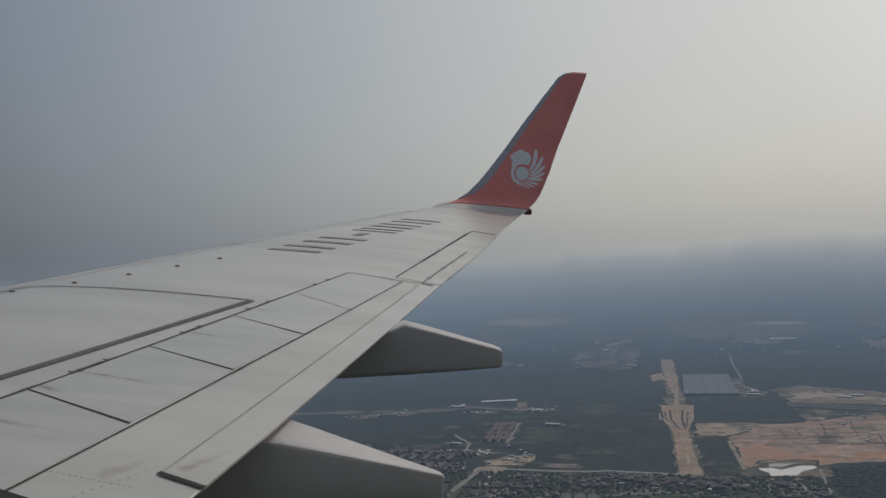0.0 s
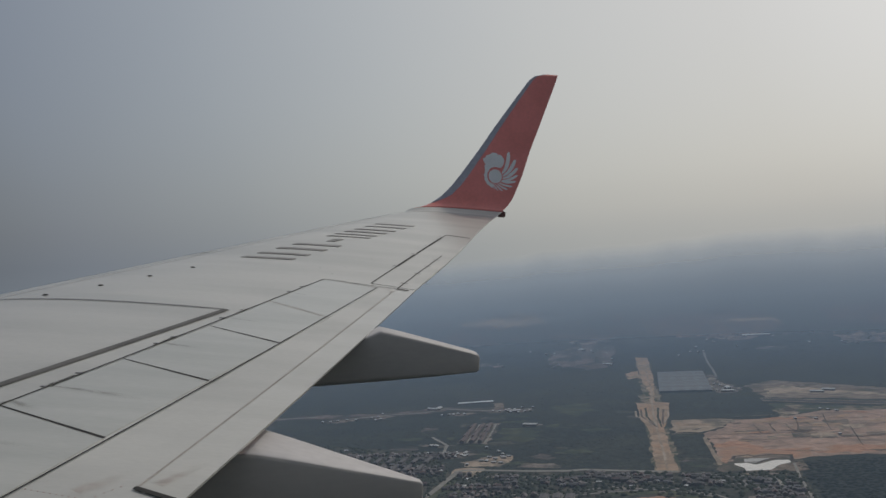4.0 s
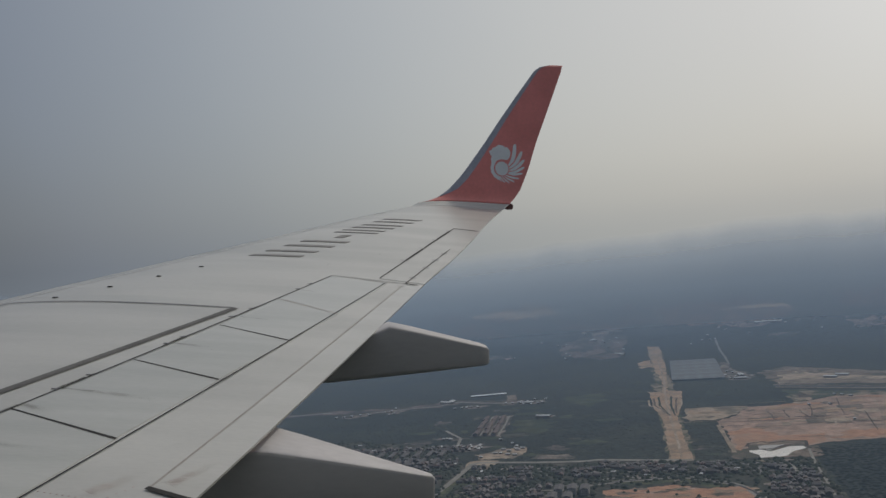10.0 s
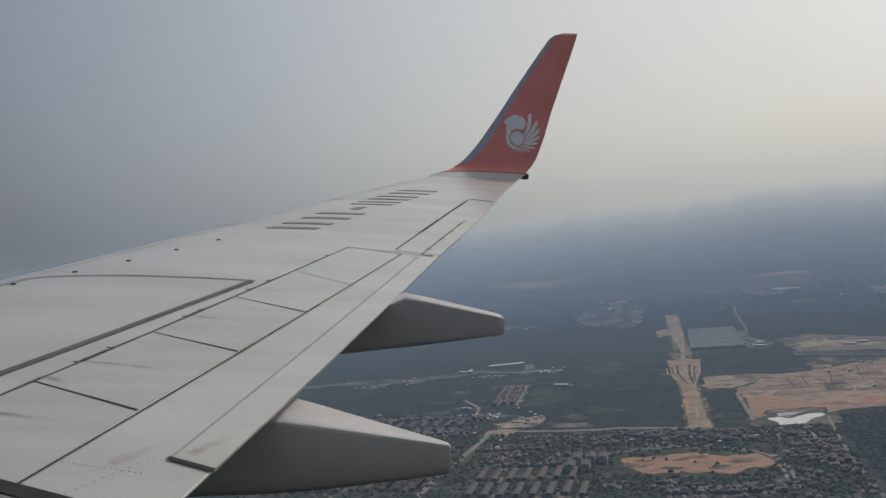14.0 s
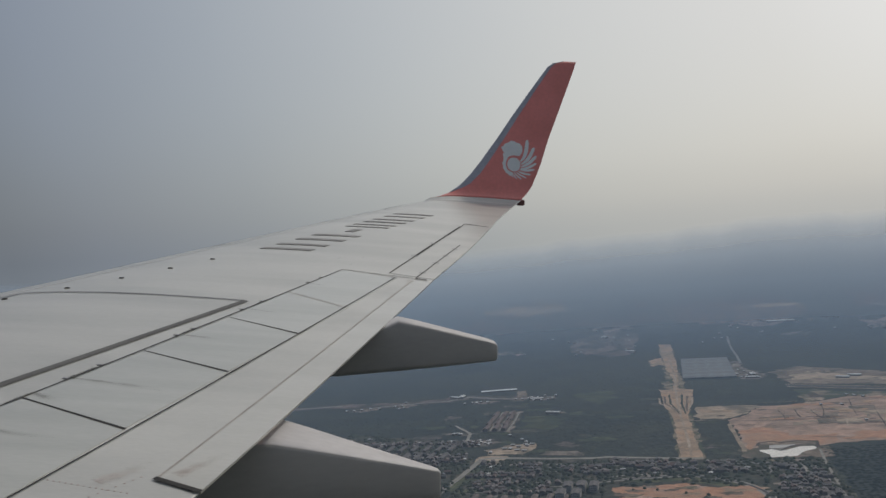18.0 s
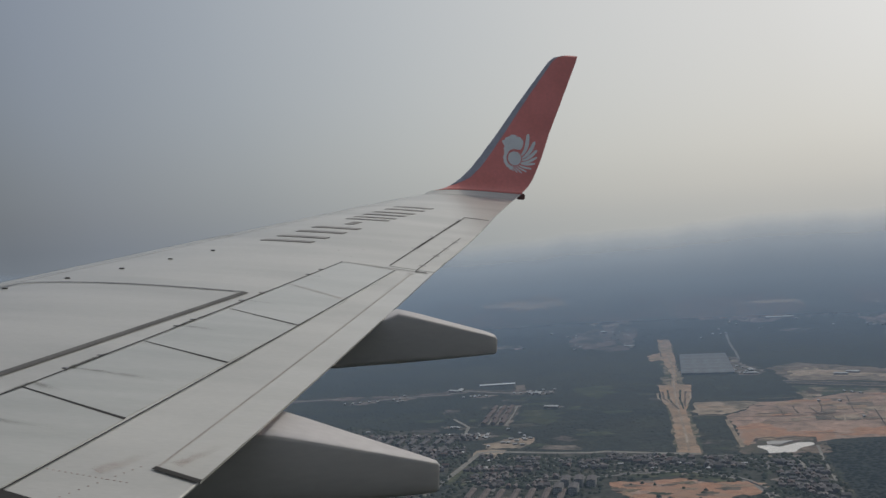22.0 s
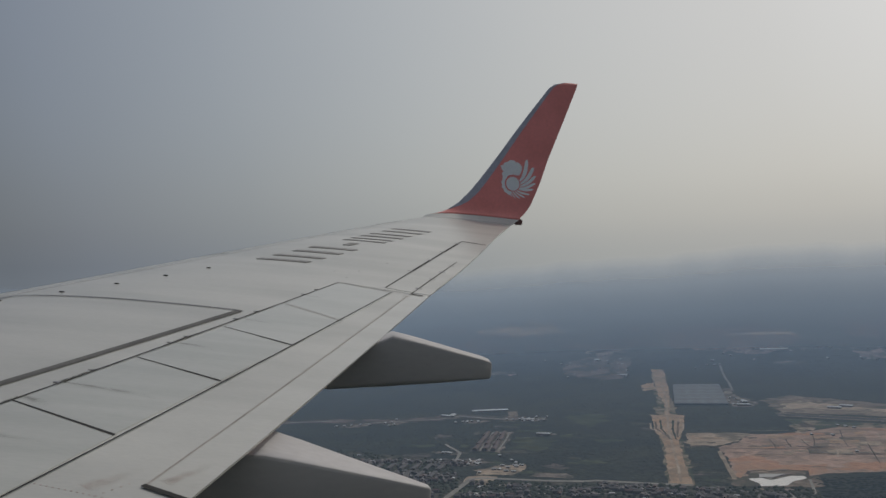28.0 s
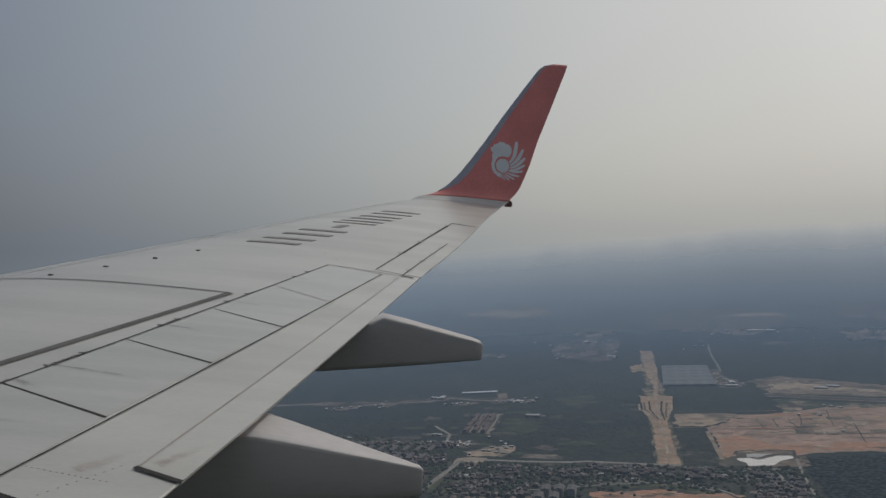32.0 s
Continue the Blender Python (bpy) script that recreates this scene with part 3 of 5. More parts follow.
# flap track fairings: lofted canoes (x, top, bottom, half width, tilt of the top)
def fairing(y, stations, tilt, keel):
    bm, cap = bmesh.new(), bmesh.new()
    rows, tops = [], []
    for x, top, low, w, *own in stations:
        lean_top = own[0] if own else tilt
        h = top - low
        prof = [(w * 0.965, top - 0.02 * h), (w, top - 0.06 * h), (w, low + keel * h), (w * 0.96, low + 0.55 * keel * h), (w * 0.85, low + 0.25 * keel * h), (w * 0.55, low), (-w * 0.55, low), (-w * 0.85, low + 0.25 * keel * h), (-w * 0.96, low + 0.55 * keel * h), (-w, low + keel * h), (-w, top - 0.06 * h), (-w * 0.965, top - 0.02 * h)]
        lid = [(-w * 0.97, top - 0.02 * h), (-w * 0.92, top - 0.004 * h), (-w * 0.5, top), (0, top + 0.002), (w * 0.5, top), (w * 0.92, top - 0.004 * h), (w * 0.97, top - 0.02 * h)]
        rows.append([bm.verts.new((x, y + a, z + a * lean_top)) for a, z in prof])
        tops.append([cap.verts.new((x, y + a, z + a * lean_top + 0.002)) for a, z in lid])
    grid_faces(bm, rows, True)
    bm.faces.new(rows[0])
    bm.faces.new(rows[-1])
    grid_faces(cap, tops)
    for b in (bm, cap):
        bmesh.ops.recalc_face_normals(b, faces=b.faces)
    # darker sides and paler top stand in for how light falls
    body = part("flap_track_fairing", bm, M_FAIRING_SHADE, airliner, "grey canoe-shaped flap track fairing, shade coloured into its sides, top lighter", True)
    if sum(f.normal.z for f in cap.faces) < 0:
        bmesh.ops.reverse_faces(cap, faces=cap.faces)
    part("fairing_top", cap, M_FAIRING_LIT, body, "fairing top in a paler colour for the light on it", True)
    return body


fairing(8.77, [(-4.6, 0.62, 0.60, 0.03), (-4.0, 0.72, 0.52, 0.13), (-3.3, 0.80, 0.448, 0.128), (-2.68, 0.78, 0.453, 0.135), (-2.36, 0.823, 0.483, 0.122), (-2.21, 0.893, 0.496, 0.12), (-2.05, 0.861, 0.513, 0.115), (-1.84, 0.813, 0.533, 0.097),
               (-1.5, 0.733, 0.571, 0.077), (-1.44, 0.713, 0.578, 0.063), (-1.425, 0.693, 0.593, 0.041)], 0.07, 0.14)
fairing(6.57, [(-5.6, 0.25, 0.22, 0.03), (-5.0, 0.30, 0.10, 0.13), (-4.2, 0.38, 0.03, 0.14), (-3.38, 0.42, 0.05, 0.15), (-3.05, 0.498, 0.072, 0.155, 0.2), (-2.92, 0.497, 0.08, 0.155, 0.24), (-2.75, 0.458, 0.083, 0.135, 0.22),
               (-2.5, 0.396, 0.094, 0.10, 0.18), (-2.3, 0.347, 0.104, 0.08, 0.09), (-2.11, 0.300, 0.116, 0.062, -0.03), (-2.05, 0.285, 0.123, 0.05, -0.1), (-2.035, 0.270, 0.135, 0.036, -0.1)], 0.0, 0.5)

# hull: a tube section with one window opening beside the camera
bm = bmesh.new()
CX, CZ, RAD = -2.456, 0.82, 1.88
A0 = math.asin((1.62 - CZ) / RAD)
xs = [CX - 9.0, CX - 4.0, CX - 1.0, CX - 0.16, CX + 0.16, CX + 1.0, CX + 3.0, CX + 6.0]
angs = [A0 - 0.10, A0 + 0.10] + [A0 + 0.10 + (math.tau - 0.20) * i / 40 for i in range(1, 40)]
shell = [[bm.verts.new((x, r * math.cos(a), CZ + r * math.sin(a))) for a in angs] for r in (RAD, RAD - 0.06) for x in xs]
n = len(xs)
for layer in (0, n):
    for i in range(n - 1):
        for j in range(len(angs)):
            if i == 3 and j == 0:
                continue
            k = (j + 1) % len(angs)
            bm.faces.new((shell[layer + i][j], shell[layer + i][k], shell[layer + i + 1][k], shell[layer + i + 1][j]))
for (i, j), (p, q) in zip(((3, 0), (4, 0), (4, 1), (3, 1)), ((4, 0), (4, 1), (3, 1), (3, 0))):
    bm.faces.new((shell[i][j], shell[p][q], shell[n + p][q], shell[n + i][j]))
for i in (0, n - 1):
    bm.faces.new(shell[i])
bmesh.ops.recalc_face_normals(bm, faces=bm.faces)
part("fuselage", bm, M_HULL, airliner, "white tube-shaped fuselage section with a cabin window")


# ---------------------------------------------------------------- the land below
M_LAND = material("forest_floor", (0.038, 0.049, 0.049), 0.95, fine=0.05, coarse=0.004, vary=0.2, tint=(0.052, 0.059, 0.054), spec=0.1)
M_SCRUB = material("scrub_land", (0.066, 0.072, 0.062), 0.95, fine=0.08, coarse=0.02, vary=0.3, tint=(0.098, 0.092, 0.076), spec=0.1)
M_TREES = material("tree_crowns", (0.041, 0.053, 0.052), 0.9, fine=0.06, coarse=0.007, vary=0.18, tint=(0.060, 0.068, 0.057), island=0.14, spec=0.1)
M_GARDEN = material("garden_crowns", (0.058, 0.070, 0.057), 0.9, fine=0.1, coarse=0.02, vary=0.2, tint=(0.068, 0.076, 0.058), island=0.15, spec=0.1)
M_PALMS = material("plantation_crowns", (0.014, 0.024, 0.026), 0.9, fine=0.2, coarse=0.006, vary=0.08, tint=(0.017, 0.028, 0.029), island=0.05, spec=0.1)
M_CLAY = material("tan_soil", (0.36, 0.285, 0.215), 0.95, fine=0.06, coarse=0.014, vary=0.22, tint=(0.19, 0.16, 0.125), spec=0.1)
M_BROWN = material("brown_soil", (0.18, 0.145, 0.115), 0.95, fine=0.05, coarse=0.012, vary=0.25, tint=(0.095, 0.09, 0.078), spec=0.1)
M_GREEN = material("rough_grass", (0.047, 0.066, 0.056), 0.95, fine=0.08, coarse=0.02, vary=0.3, tint=(0.066, 0.08, 0.062), spec=0.1)
M_BANK = material("wet_earth", (0.075, 0.062, 0.055), 0.8, fine=0.06, coarse=0.02, vary=0.2, spec=0.2)
M_PALE = material("pale_soil", (0.42, 0.345, 0.265), 0.95, fine=0.05, coarse=0.012, vary=0.2, tint=(0.28, 0.215, 0.16), spec=0.1)
M_ROAD = material("road_surface", (0.29, 0.27, 0.235), 0.9, fine=0.2, coarse=0.03, vary=0.12, spec=0.2)
M_ASPH = material("asphalt", (0.10, 0.10, 0.10), 0.9, fine=0.2, coarse=0.03, vary=0.15, spec=0.2)
M_POND = material("pale_water", (0.80, 0.75, 0.68), 0.3, fine=0.1, coarse=0.02, vary=0.05)
M_WALL = material("house_wall", (0.145, 0.132, 0.124), 0.85, fine=0.5, coarse=0.05, vary=0.15)
M_ROOF = [material("roof_tiles", c, 0.8, fine=0.6, coarse=0.08, vary=0.18) for c in ((0.13, 0.088, 0.078), (0.115, 0.106, 0.102), (0.15, 0.115, 0.10), (0.088, 0.082, 0.08))]
M_TIN = material("pale_metal_roof", (0.85, 0.85, 0.84), 0.5, fine=0.3, coarse=0.03, vary=0.08)
M_DULLTIN = material("weathered_metal_roof", (0.40, 0.39, 0.375), 0.6, fine=0.3, coarse=0.004, vary=0.3, tint=(0.62, 0.61, 0.59))
M_NET = material("shade_netting", (0.125, 0.14, 0.15), 0.7, fine=0.12, coarse=0.02, vary=0.22)



def broken(name, soil, green, scale, cover, soft_edge=0.10, other=None):
    """Bare soil broken up by growth, at two scales; cover is the share of soil."""
    m = material(name, soil, 0.95, fine=scale * 5, coarse=scale * 1.4, vary=0.22, tint=other or [c * 0.7 for c in soil], spec=0.1)
    n, l = m.node_tree.nodes, m.node_tree.links
    b = n["Principled BSDF"]
    old = b.inputs["Base Color"].links[0].from_socket
    tc, n1, n2, add = n.new("ShaderNodeTexCoord"), n.new("ShaderNodeTexNoise"), n.new("ShaderNodeTexNoise"), n.new("ShaderNodeMath")
    n1.inputs["Scale"].default_value, n1.inputs["Detail"].default_value, n1.inputs["Distortion"].default_value = scale, 6.0, 0.8
    n2.inputs["Scale"].default_value, n2.inputs["Detail"].default_value = scale * 6, 3.0
    add.operation = "MULTIPLY_ADD"
    add.inputs[1].default_value = 0.35
    for k in (n1, n2):
        l.new(tc.outputs["Object"], k.inputs["Vector"])
    l.new(n2.outputs["Fac"], add.inputs[0])
    l.new(n1.outputs["Fac"], add.inputs[2])
    edge, mix = n.new("ShaderNodeMapRange"), n.new("ShaderNodeMix")
    mid = 0.675 + (0.5 - cover) * 0.36
    edge.inputs["From Min"].default_value, edge.inputs["From Max"].default_value = mid - soft_edge / 2, mid + soft_edge / 2
    l.new(add.outputs[0], edge.inputs["Value"])
    mix.data_type = "RGBA"
    mix.inputs["A"].default_value = (*green, 1)
    l.new(edge.outputs[0], mix.inputs["Factor"])
    l.new(old, mix.inputs["B"])
    l.new(mix.outputs["Result"], b.inputs["Base Color"])
    return m


M_VILLAGE = broken("village_earth", (0.20, 0.160, 0.145), (0.062, 0.066, 0.064), 0.018, 0.42, 0.24)
M_VILLAGE2 = broken("pale_village_earth", (0.28, 0.235, 0.20), (0.085, 0.085, 0.075), 0.02, 0.5, 0.2)
# far soils coloured lighter than the near ones to show through the haze sheet
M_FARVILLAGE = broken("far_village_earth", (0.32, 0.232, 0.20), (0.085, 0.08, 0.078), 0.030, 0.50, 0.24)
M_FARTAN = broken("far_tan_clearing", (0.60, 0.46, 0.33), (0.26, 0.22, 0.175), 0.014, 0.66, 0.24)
M_TANBITS = broken("tan_clearing", (0.44, 0.35, 0.265), (0.17, 0.15, 0.12), 0.012, 0.72, 0.16)
M_SITE = broken("site_soil", (0.44, 0.305, 0.238), (0.27, 0.205, 0.165), 0.016, 0.66, 0.2, (0.35, 0.26, 0.205))
M_FRESH = broken("fresh_cut_soil", (0.43, 0.25, 0.17), (0.36, 0.25, 0.185), 0.013, 0.74, 0.2, (0.40, 0.23, 0.15))
M_MEADOW = broken("patchy_meadow", (0.098, 0.107, 0.074), (0.054, 0.068, 0.056), 0.014, 0.45, 0.3)
M_EDGEGROUND = broken("grassy_edge", (0.27, 0.22, 0.16), (0.07, 0.085, 0.065), 0.02, 0.5)
M_VERGE = broken("grass_verge", (0.13, 0.135, 0.085), (0.07, 0.085, 0.06), 0.03, 0.5)
M_TILLED = broken("tilled_brown_soil", (0.25, 0.20, 0.16), (0.11, 0.105, 0.085), 0.011, 0.58, 0.14)
M_STREET = material("worn_street", (0.21, 0.20, 0.185), 0.9, fine=0.2, coarse=0.03, vary=0.15, spec=0.2)
M_CORRIDOR = broken("corridor_earth", (0.42, 0.31, 0.225), (0.27, 0.21, 0.155), 0.016, 0.6, 0.24, (0.42, 0.275, 0.18))
M_WATER = material("grey_water", (0.36, 0.33, 0.29), 0.3, fine=0.1, coarse=0.02, vary=0.08)

GROUND = -420.0
CO, SI = math.cos(radians(-18)), math.sin(radians(-18))


def smooth01(x):
    x = min(max(x, 0), 1)
    return x * x * (3 - 2 * x)


def ridge(az):
    """Height of the far hills over the horizon, by bearing in degrees."""
    rise = 80 * smooth01((az - 1) / 27) * (1 - 0.7 * smooth01((az - 36) / 40))
    return -2 + rise + 7 * math.sin(az * 0.55 + 1) * smooth01((az - 4) / 10) + 6 * math.sin(az * 1.7) + 3 * math.sin(az * 4.1)


def land_z(x, y):
    r = math.hypot(x, y)
    f = smooth01((r - 3300) / 1450) ** 1.35
    return GROUND + (ridge(math.degrees(math.atan2(x, y))) - GROUND) * f


def at(p, q):
    """World place of a point of the land's own grid (p across the corridor, q along it)."""
    return 583 + p * CO - q * SI, 1740 + p * SI + q * CO


def land_pq(x, y):
    """The land's own grid for a world place."""
    dx, dy = x - 583, y - 1740
    return dx * CO + dy * SI, -dx * SI + dy * CO


def seen_at(az, dip):
    """The place on the land that lies at a bearing and a dip below the horizon, in degrees."""
    s, c = math.sin(radians(az)), math.cos(radians(az))
    r = 1000
    while r < 4740 and land_z(r * s, r * c) < -r * math.tan(radians(dip)):
        r += 5
    return r * s, r * c


# one sheet to the horizon
bm = bmesh.new()
radii = [0, 300, 600, 900] + [1100 + 60 * i for i in range(62)]
centre = bm.verts.new((0, 0, GROUND))
rows = []
for r in radii[1:]:
    rows.append([bm.verts.new((r * math.sin(a), r * math.cos(a), land_z(r * math.sin(a), r * math.cos(a)))) for a in [i * math.tau / 240 for i in range(240)]])
for i in range(240):
    bm.faces.new((centre, rows[0][(i + 1) % 240], rows[0][i]))
grid_faces(bm, rows, True)
bmesh.ops.recalc_face_normals(bm, faces=bm.faces)


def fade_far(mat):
    """Imitates haze: makes a surface more transparent with its distance over the land."""
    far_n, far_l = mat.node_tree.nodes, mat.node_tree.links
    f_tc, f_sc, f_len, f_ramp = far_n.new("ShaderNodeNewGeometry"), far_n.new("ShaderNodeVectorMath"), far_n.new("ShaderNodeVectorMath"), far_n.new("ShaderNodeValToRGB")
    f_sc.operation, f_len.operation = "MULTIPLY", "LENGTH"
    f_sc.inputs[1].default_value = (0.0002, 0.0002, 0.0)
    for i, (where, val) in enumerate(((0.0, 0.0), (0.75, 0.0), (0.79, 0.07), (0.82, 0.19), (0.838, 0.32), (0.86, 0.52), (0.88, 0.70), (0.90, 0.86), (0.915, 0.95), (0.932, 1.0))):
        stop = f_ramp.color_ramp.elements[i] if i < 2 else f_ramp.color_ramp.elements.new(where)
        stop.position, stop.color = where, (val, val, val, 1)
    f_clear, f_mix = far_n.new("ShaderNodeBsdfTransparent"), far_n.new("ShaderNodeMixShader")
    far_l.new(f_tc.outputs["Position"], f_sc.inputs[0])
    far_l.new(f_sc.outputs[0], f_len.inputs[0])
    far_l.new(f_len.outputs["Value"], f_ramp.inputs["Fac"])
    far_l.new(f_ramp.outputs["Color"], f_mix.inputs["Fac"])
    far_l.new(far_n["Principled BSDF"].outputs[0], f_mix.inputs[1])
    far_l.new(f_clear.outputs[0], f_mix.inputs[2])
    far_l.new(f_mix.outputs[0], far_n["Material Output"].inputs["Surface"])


# haze stand-in: these surfaces let the sky through far out
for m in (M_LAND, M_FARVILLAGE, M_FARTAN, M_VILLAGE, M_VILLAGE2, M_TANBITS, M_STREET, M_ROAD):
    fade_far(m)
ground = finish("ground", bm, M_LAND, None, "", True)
tagged(ground, "dark green wooded plain rising to far hills, see-through to imitate haze", "ground", kind="structure")

AREAS = []  # outlines that stay free of trees


def inside(x, y):
    for poly, (x0, x1, y0, y1) in AREAS:
        if x0 < x < x1 and y0 < y < y1:
            hit = False
            for (ax, ay), (bx, by) in zip(poly, poly[1:] + poly[:1]):
                if (ay > y) != (by > y) and x < (bx - ax) * (y - ay) / (by - ay) + ax:
                    hit = not hit
            if hit:
                return True
    return False


def keep_clear(poly):
    AREAS.append((poly, (min(p[0] for p in poly), max(p[0] for p in poly), min(p[1] for p in poly), max(p[1] for p in poly))))


def ragged(poly, step, amount, seed):
    """The outline with uneven edges."""
    rnd = random.Random(seed)
    out = []
    for (ax, ay), (bx, by) in zip(poly, poly[1:] + poly[:1]):
        n = max(2, int(math.hypot(bx - ax, by - ay) / step))
        for i in range(n):
            f = i / n
            out.append((ax + (bx - ax) * f + rnd.uniform(-amount, amount), ay + (by - ay) * f + rnd.uniform(-amount, amount)))
    return out


def field(name, poly, mat, lift, label, category="field", rough=6.0, clear=True, local=True, kind="structure"):
    pts = [at(*p) for p in poly] if local else list(poly)
    if clear:
        keep_clear(pts)
    pts = ragged(pts, 18, rough, len(label) + int(abs(pts[0][0])))
    bm = bmesh.new()
    f = bm.faces.new([bm.verts.new((x, y, land_z(x, y) + lift)) for x, y in pts])
    f.normal_update()
    if f.normal.z < 0:
        f.normal_flip()
    bmesh.ops.triangulate(bm, faces=[f])
    return tagged(finish(name, bm, mat), label, category, kind=kind)


def way(name, points, width, mat, lift, label, clear=True, local=True, rough=0.0, step=25):
    """A road or track along points."""
    pts = [Vector(at(*p) if local else p) for p in points]
    rnd = random.Random(len(points) + int(abs(pts[0].x)))
    fine = []
    for a, b in zip(pts, pts[1:]):
        n = max(1, int((b - a).length / step))
        fine += [a.lerp(b, i / n) for i in range(n)]
    fine.append(pts[-1])
    bm = bmesh.new()
    rows, left, right = [], [], []
    for i, p in enumerate(fine):
        d = (fine[min(i + 1, len(fine) - 1)] - fine[max(i - 1, 0)]).normalized()
        side = Vector((d.y, -d.x))
        w0, w1 = (width / 2 + rnd.uniform(-rough, rough) for _ in range(2))
        a, b = p - side * w0, p + side * w1
        left.append((a.x, a.y))
        right.append((b.x, b.y))
        rows.append([bm.verts.new((v.x, v.y, land_z(v.x, v.y) + lift)) for v in (a, b)])
    grid_faces(bm, rows)
    for f in bm.faces:
        f.normal_update()
        if f.normal.z < 0:
            f.normal_flip()
    if clear:
        keep_clear(left + right[::-1])
    return tagged(finish(name, bm, mat), label, "road", kind="structure")


# cleared land
SITE = [(93, 410), (138, 469), (174, 580), (274, 594), (324, 635), (386, 680), (489, 687), (592, 695), (600, 500), (540, 300), (500, 190), (456, 158), (377, 163), (278, 138), (243, 110), (127, 67), (103, 81), (104, 238)]
field("cleared_plot", SITE, M_SITE, 0.4, "bare tan and orange soil of a cleared building site")
field("yard", [(161, 1487), (157, 1047), (230, 1028), (237, 1157), (214, 1234), (189, 1317), (186, 1450)], M_VILLAGE2, 0.5, "pale bare yard beside shade houses", rough=14)
field("cleared_plot", [(22, 594), (85, 597), (135, 601), (175, 585), (140, 490), (94, 428), (19, 422)], M_TANBITS, 0.5, "tan soil and grass beside the cleared corridor", rough=9)
field("cleared_plot", [(535, 331), (676, 360), (700, 100), (612, -243), (560, -190), (520, 180)], M_SITE, 0.55, "bare orange soil plot along a track")
field("cleared_plot", [(263, 1176), (354, 1282), (475, 1198), (673, 1014), (900, 960), (900, 800), (626, 829), (403, 896), (284, 933), (269, 1031)], M_TILLED, 0.4, "brown scraped earth beyond a highway", rough=12)
field("cleared_plot", [(300, 1000), (380, 1010), (470, 960), (620, 910), (800, 870), (800, 900), (600, 960), (470, 1060), (370, 1150), (310, 1100)], M_TANBITS, 0.55, "tan scraped earth with patches of grass", rough=12)
field("cleared_plot", [(279, 814), (324, 820), (400, 763), (599, 723), (900, 640), (900, 600), (592, 695), (486, 680), (385, 682), (331, 648), (294, 612), (290, 731)], M_EDGEGROUND, 0.6, "pale soil and scrub along a highway", rough=9)
field("pond", [(306, 743), (328, 754), (344, 704), (333, 662), (307, 673)], M_BANK, 0.9, "dark still pool beside bare soil", "pond", rough=3)
field("soil_patch", [(107, 279), (158, 315), (197, 247), (200, 207), (254, 220), (301, 234), (279, 145), (239, 119), (210, 172), (136, 161), (107, 89)], M_FRESH, 0.8, "orange freshly cut soil", rough=8, clear=False)
field("soil_patch", [(300, 170), (380, 176), (450, 185), (470, 240), (400, 262), (330, 240)], M_FRESH, 0.82, "orange freshly cut soil", rough=14, clear=False)
field("earth_mound", [(-20 + (120 + 18 * math.sin(3 * a + 1)) * math.cos(a), -240 + (70 + 14 * math.sin(2 * a + 2) + 7 * math.sin(5 * a)) * math.sin(a)) for a in [i * math.tau / 40 for i in range(40)]], M_FRESH, 0.6, "ragged orange earth mound inside a ring road", rough=9)
field("cleared_plot", [(-427, 131), (-402, 157), (-377, 184), (-323, 188), (-322, 121), (-337, 86), (-410, 84)], M_TANBITS, 0.4, "dusty tan yard between small buildings")
field("cleared_plot", [(-480, 165), (-500, 240), (-440, 235), (-425, 165)], M_VILLAGE2, 0.42, "dusty ground between small houses")
field("scrub_field", [(-482, 403), (-470, 600), (-420, 602), (-404, 324), (-476, 330)], M_VILLAGE2, 0.4, "dusty brown ground between terraced rows")
field("rough_field", [(-407, 519), (-322, 545), (-287, 400), (-317, 346), (-388, 390)], M_MEADOW, 0.4, "patchy green meadow by the forest", rough=22)
field("rough_field", [(-294, 876), (-208, 909), (-192, 723), (-235, 671), (-277, 725)], M_MEADOW, 0.45, "patchy green meadow by the forest", rough=22)
field("rough_field", [(-304, 75), (-296, 110), (-232, 107), (-207, 84), (-213, 63)], M_VILLAGE2, 0.5, "pale bare strip beside a road", rough=4)
field("scrub_field", [(-1218, 690), (-1092, 715), (-985, 745), (-878, 690), (-799, 735), (-669, 780), (-600, 820), (-430, 800), (-430, 860), (-610, 890), (-680, 880), (-800, 800), (-985, 800), (-1218, 740)], M_VILLAGE, 0.35, "dull scrub and bare ground along a road", rough=10)
for cp, cq, n in ((-900, 690, 4), (-795, 740, 4), (-560, 765, 3), (-470, 800, 3), (-400, 800, 4), (-455, 205, 3), (-530, 305, 2), (195, 1130, 4), (-350, 560, 1)):
    for k in range(n):
        a, b = cp + 22 * math.cos(2.4 * k), cq + 22 * math.sin(2.4 * k)
        field("yard", [(a + (26 + 9 * math.sin(3 * t + k)) * math.cos(t), b + (15 + 6 * math.sin(2 * t + k)) * math.sin(t)) for t in [i * math.tau / 12 for i in range(12)]], M_VILLAGE2, 0.6 + 0.02 * k, "pale bare ground round small buildings", rough=5)
field("yard", [(-683, 876), (-629, 905), (-610, 833), (-644, 809)], M_VILLAGE2, 0.5, "pale bare yard by the forest")
field("yard", [(-492, 945), (-462, 961), (-441, 856), (-468, 845)], M_TILLED, 0.45, "grey brown yard beside a long shed")
field("housing_ground", [(-800, -640), (-440, -640), (-430, 20), (-520, 230), (-800, 330)], M_SCRUB, 0.35, "grey green ground of a housing estate")
field("housing_ground", [(-430, -640), (245, -640), (240, 15), (20, 18), (-200, 35), (-415, 20)], M_SCRUB, 0.3, "grey green ground of a housing estate")
field("site_edge", [(95, 20), (255, 15), (262, 112), (92, 100)], M_TILLED, 0.45, "brown disturbed ground round a pond")
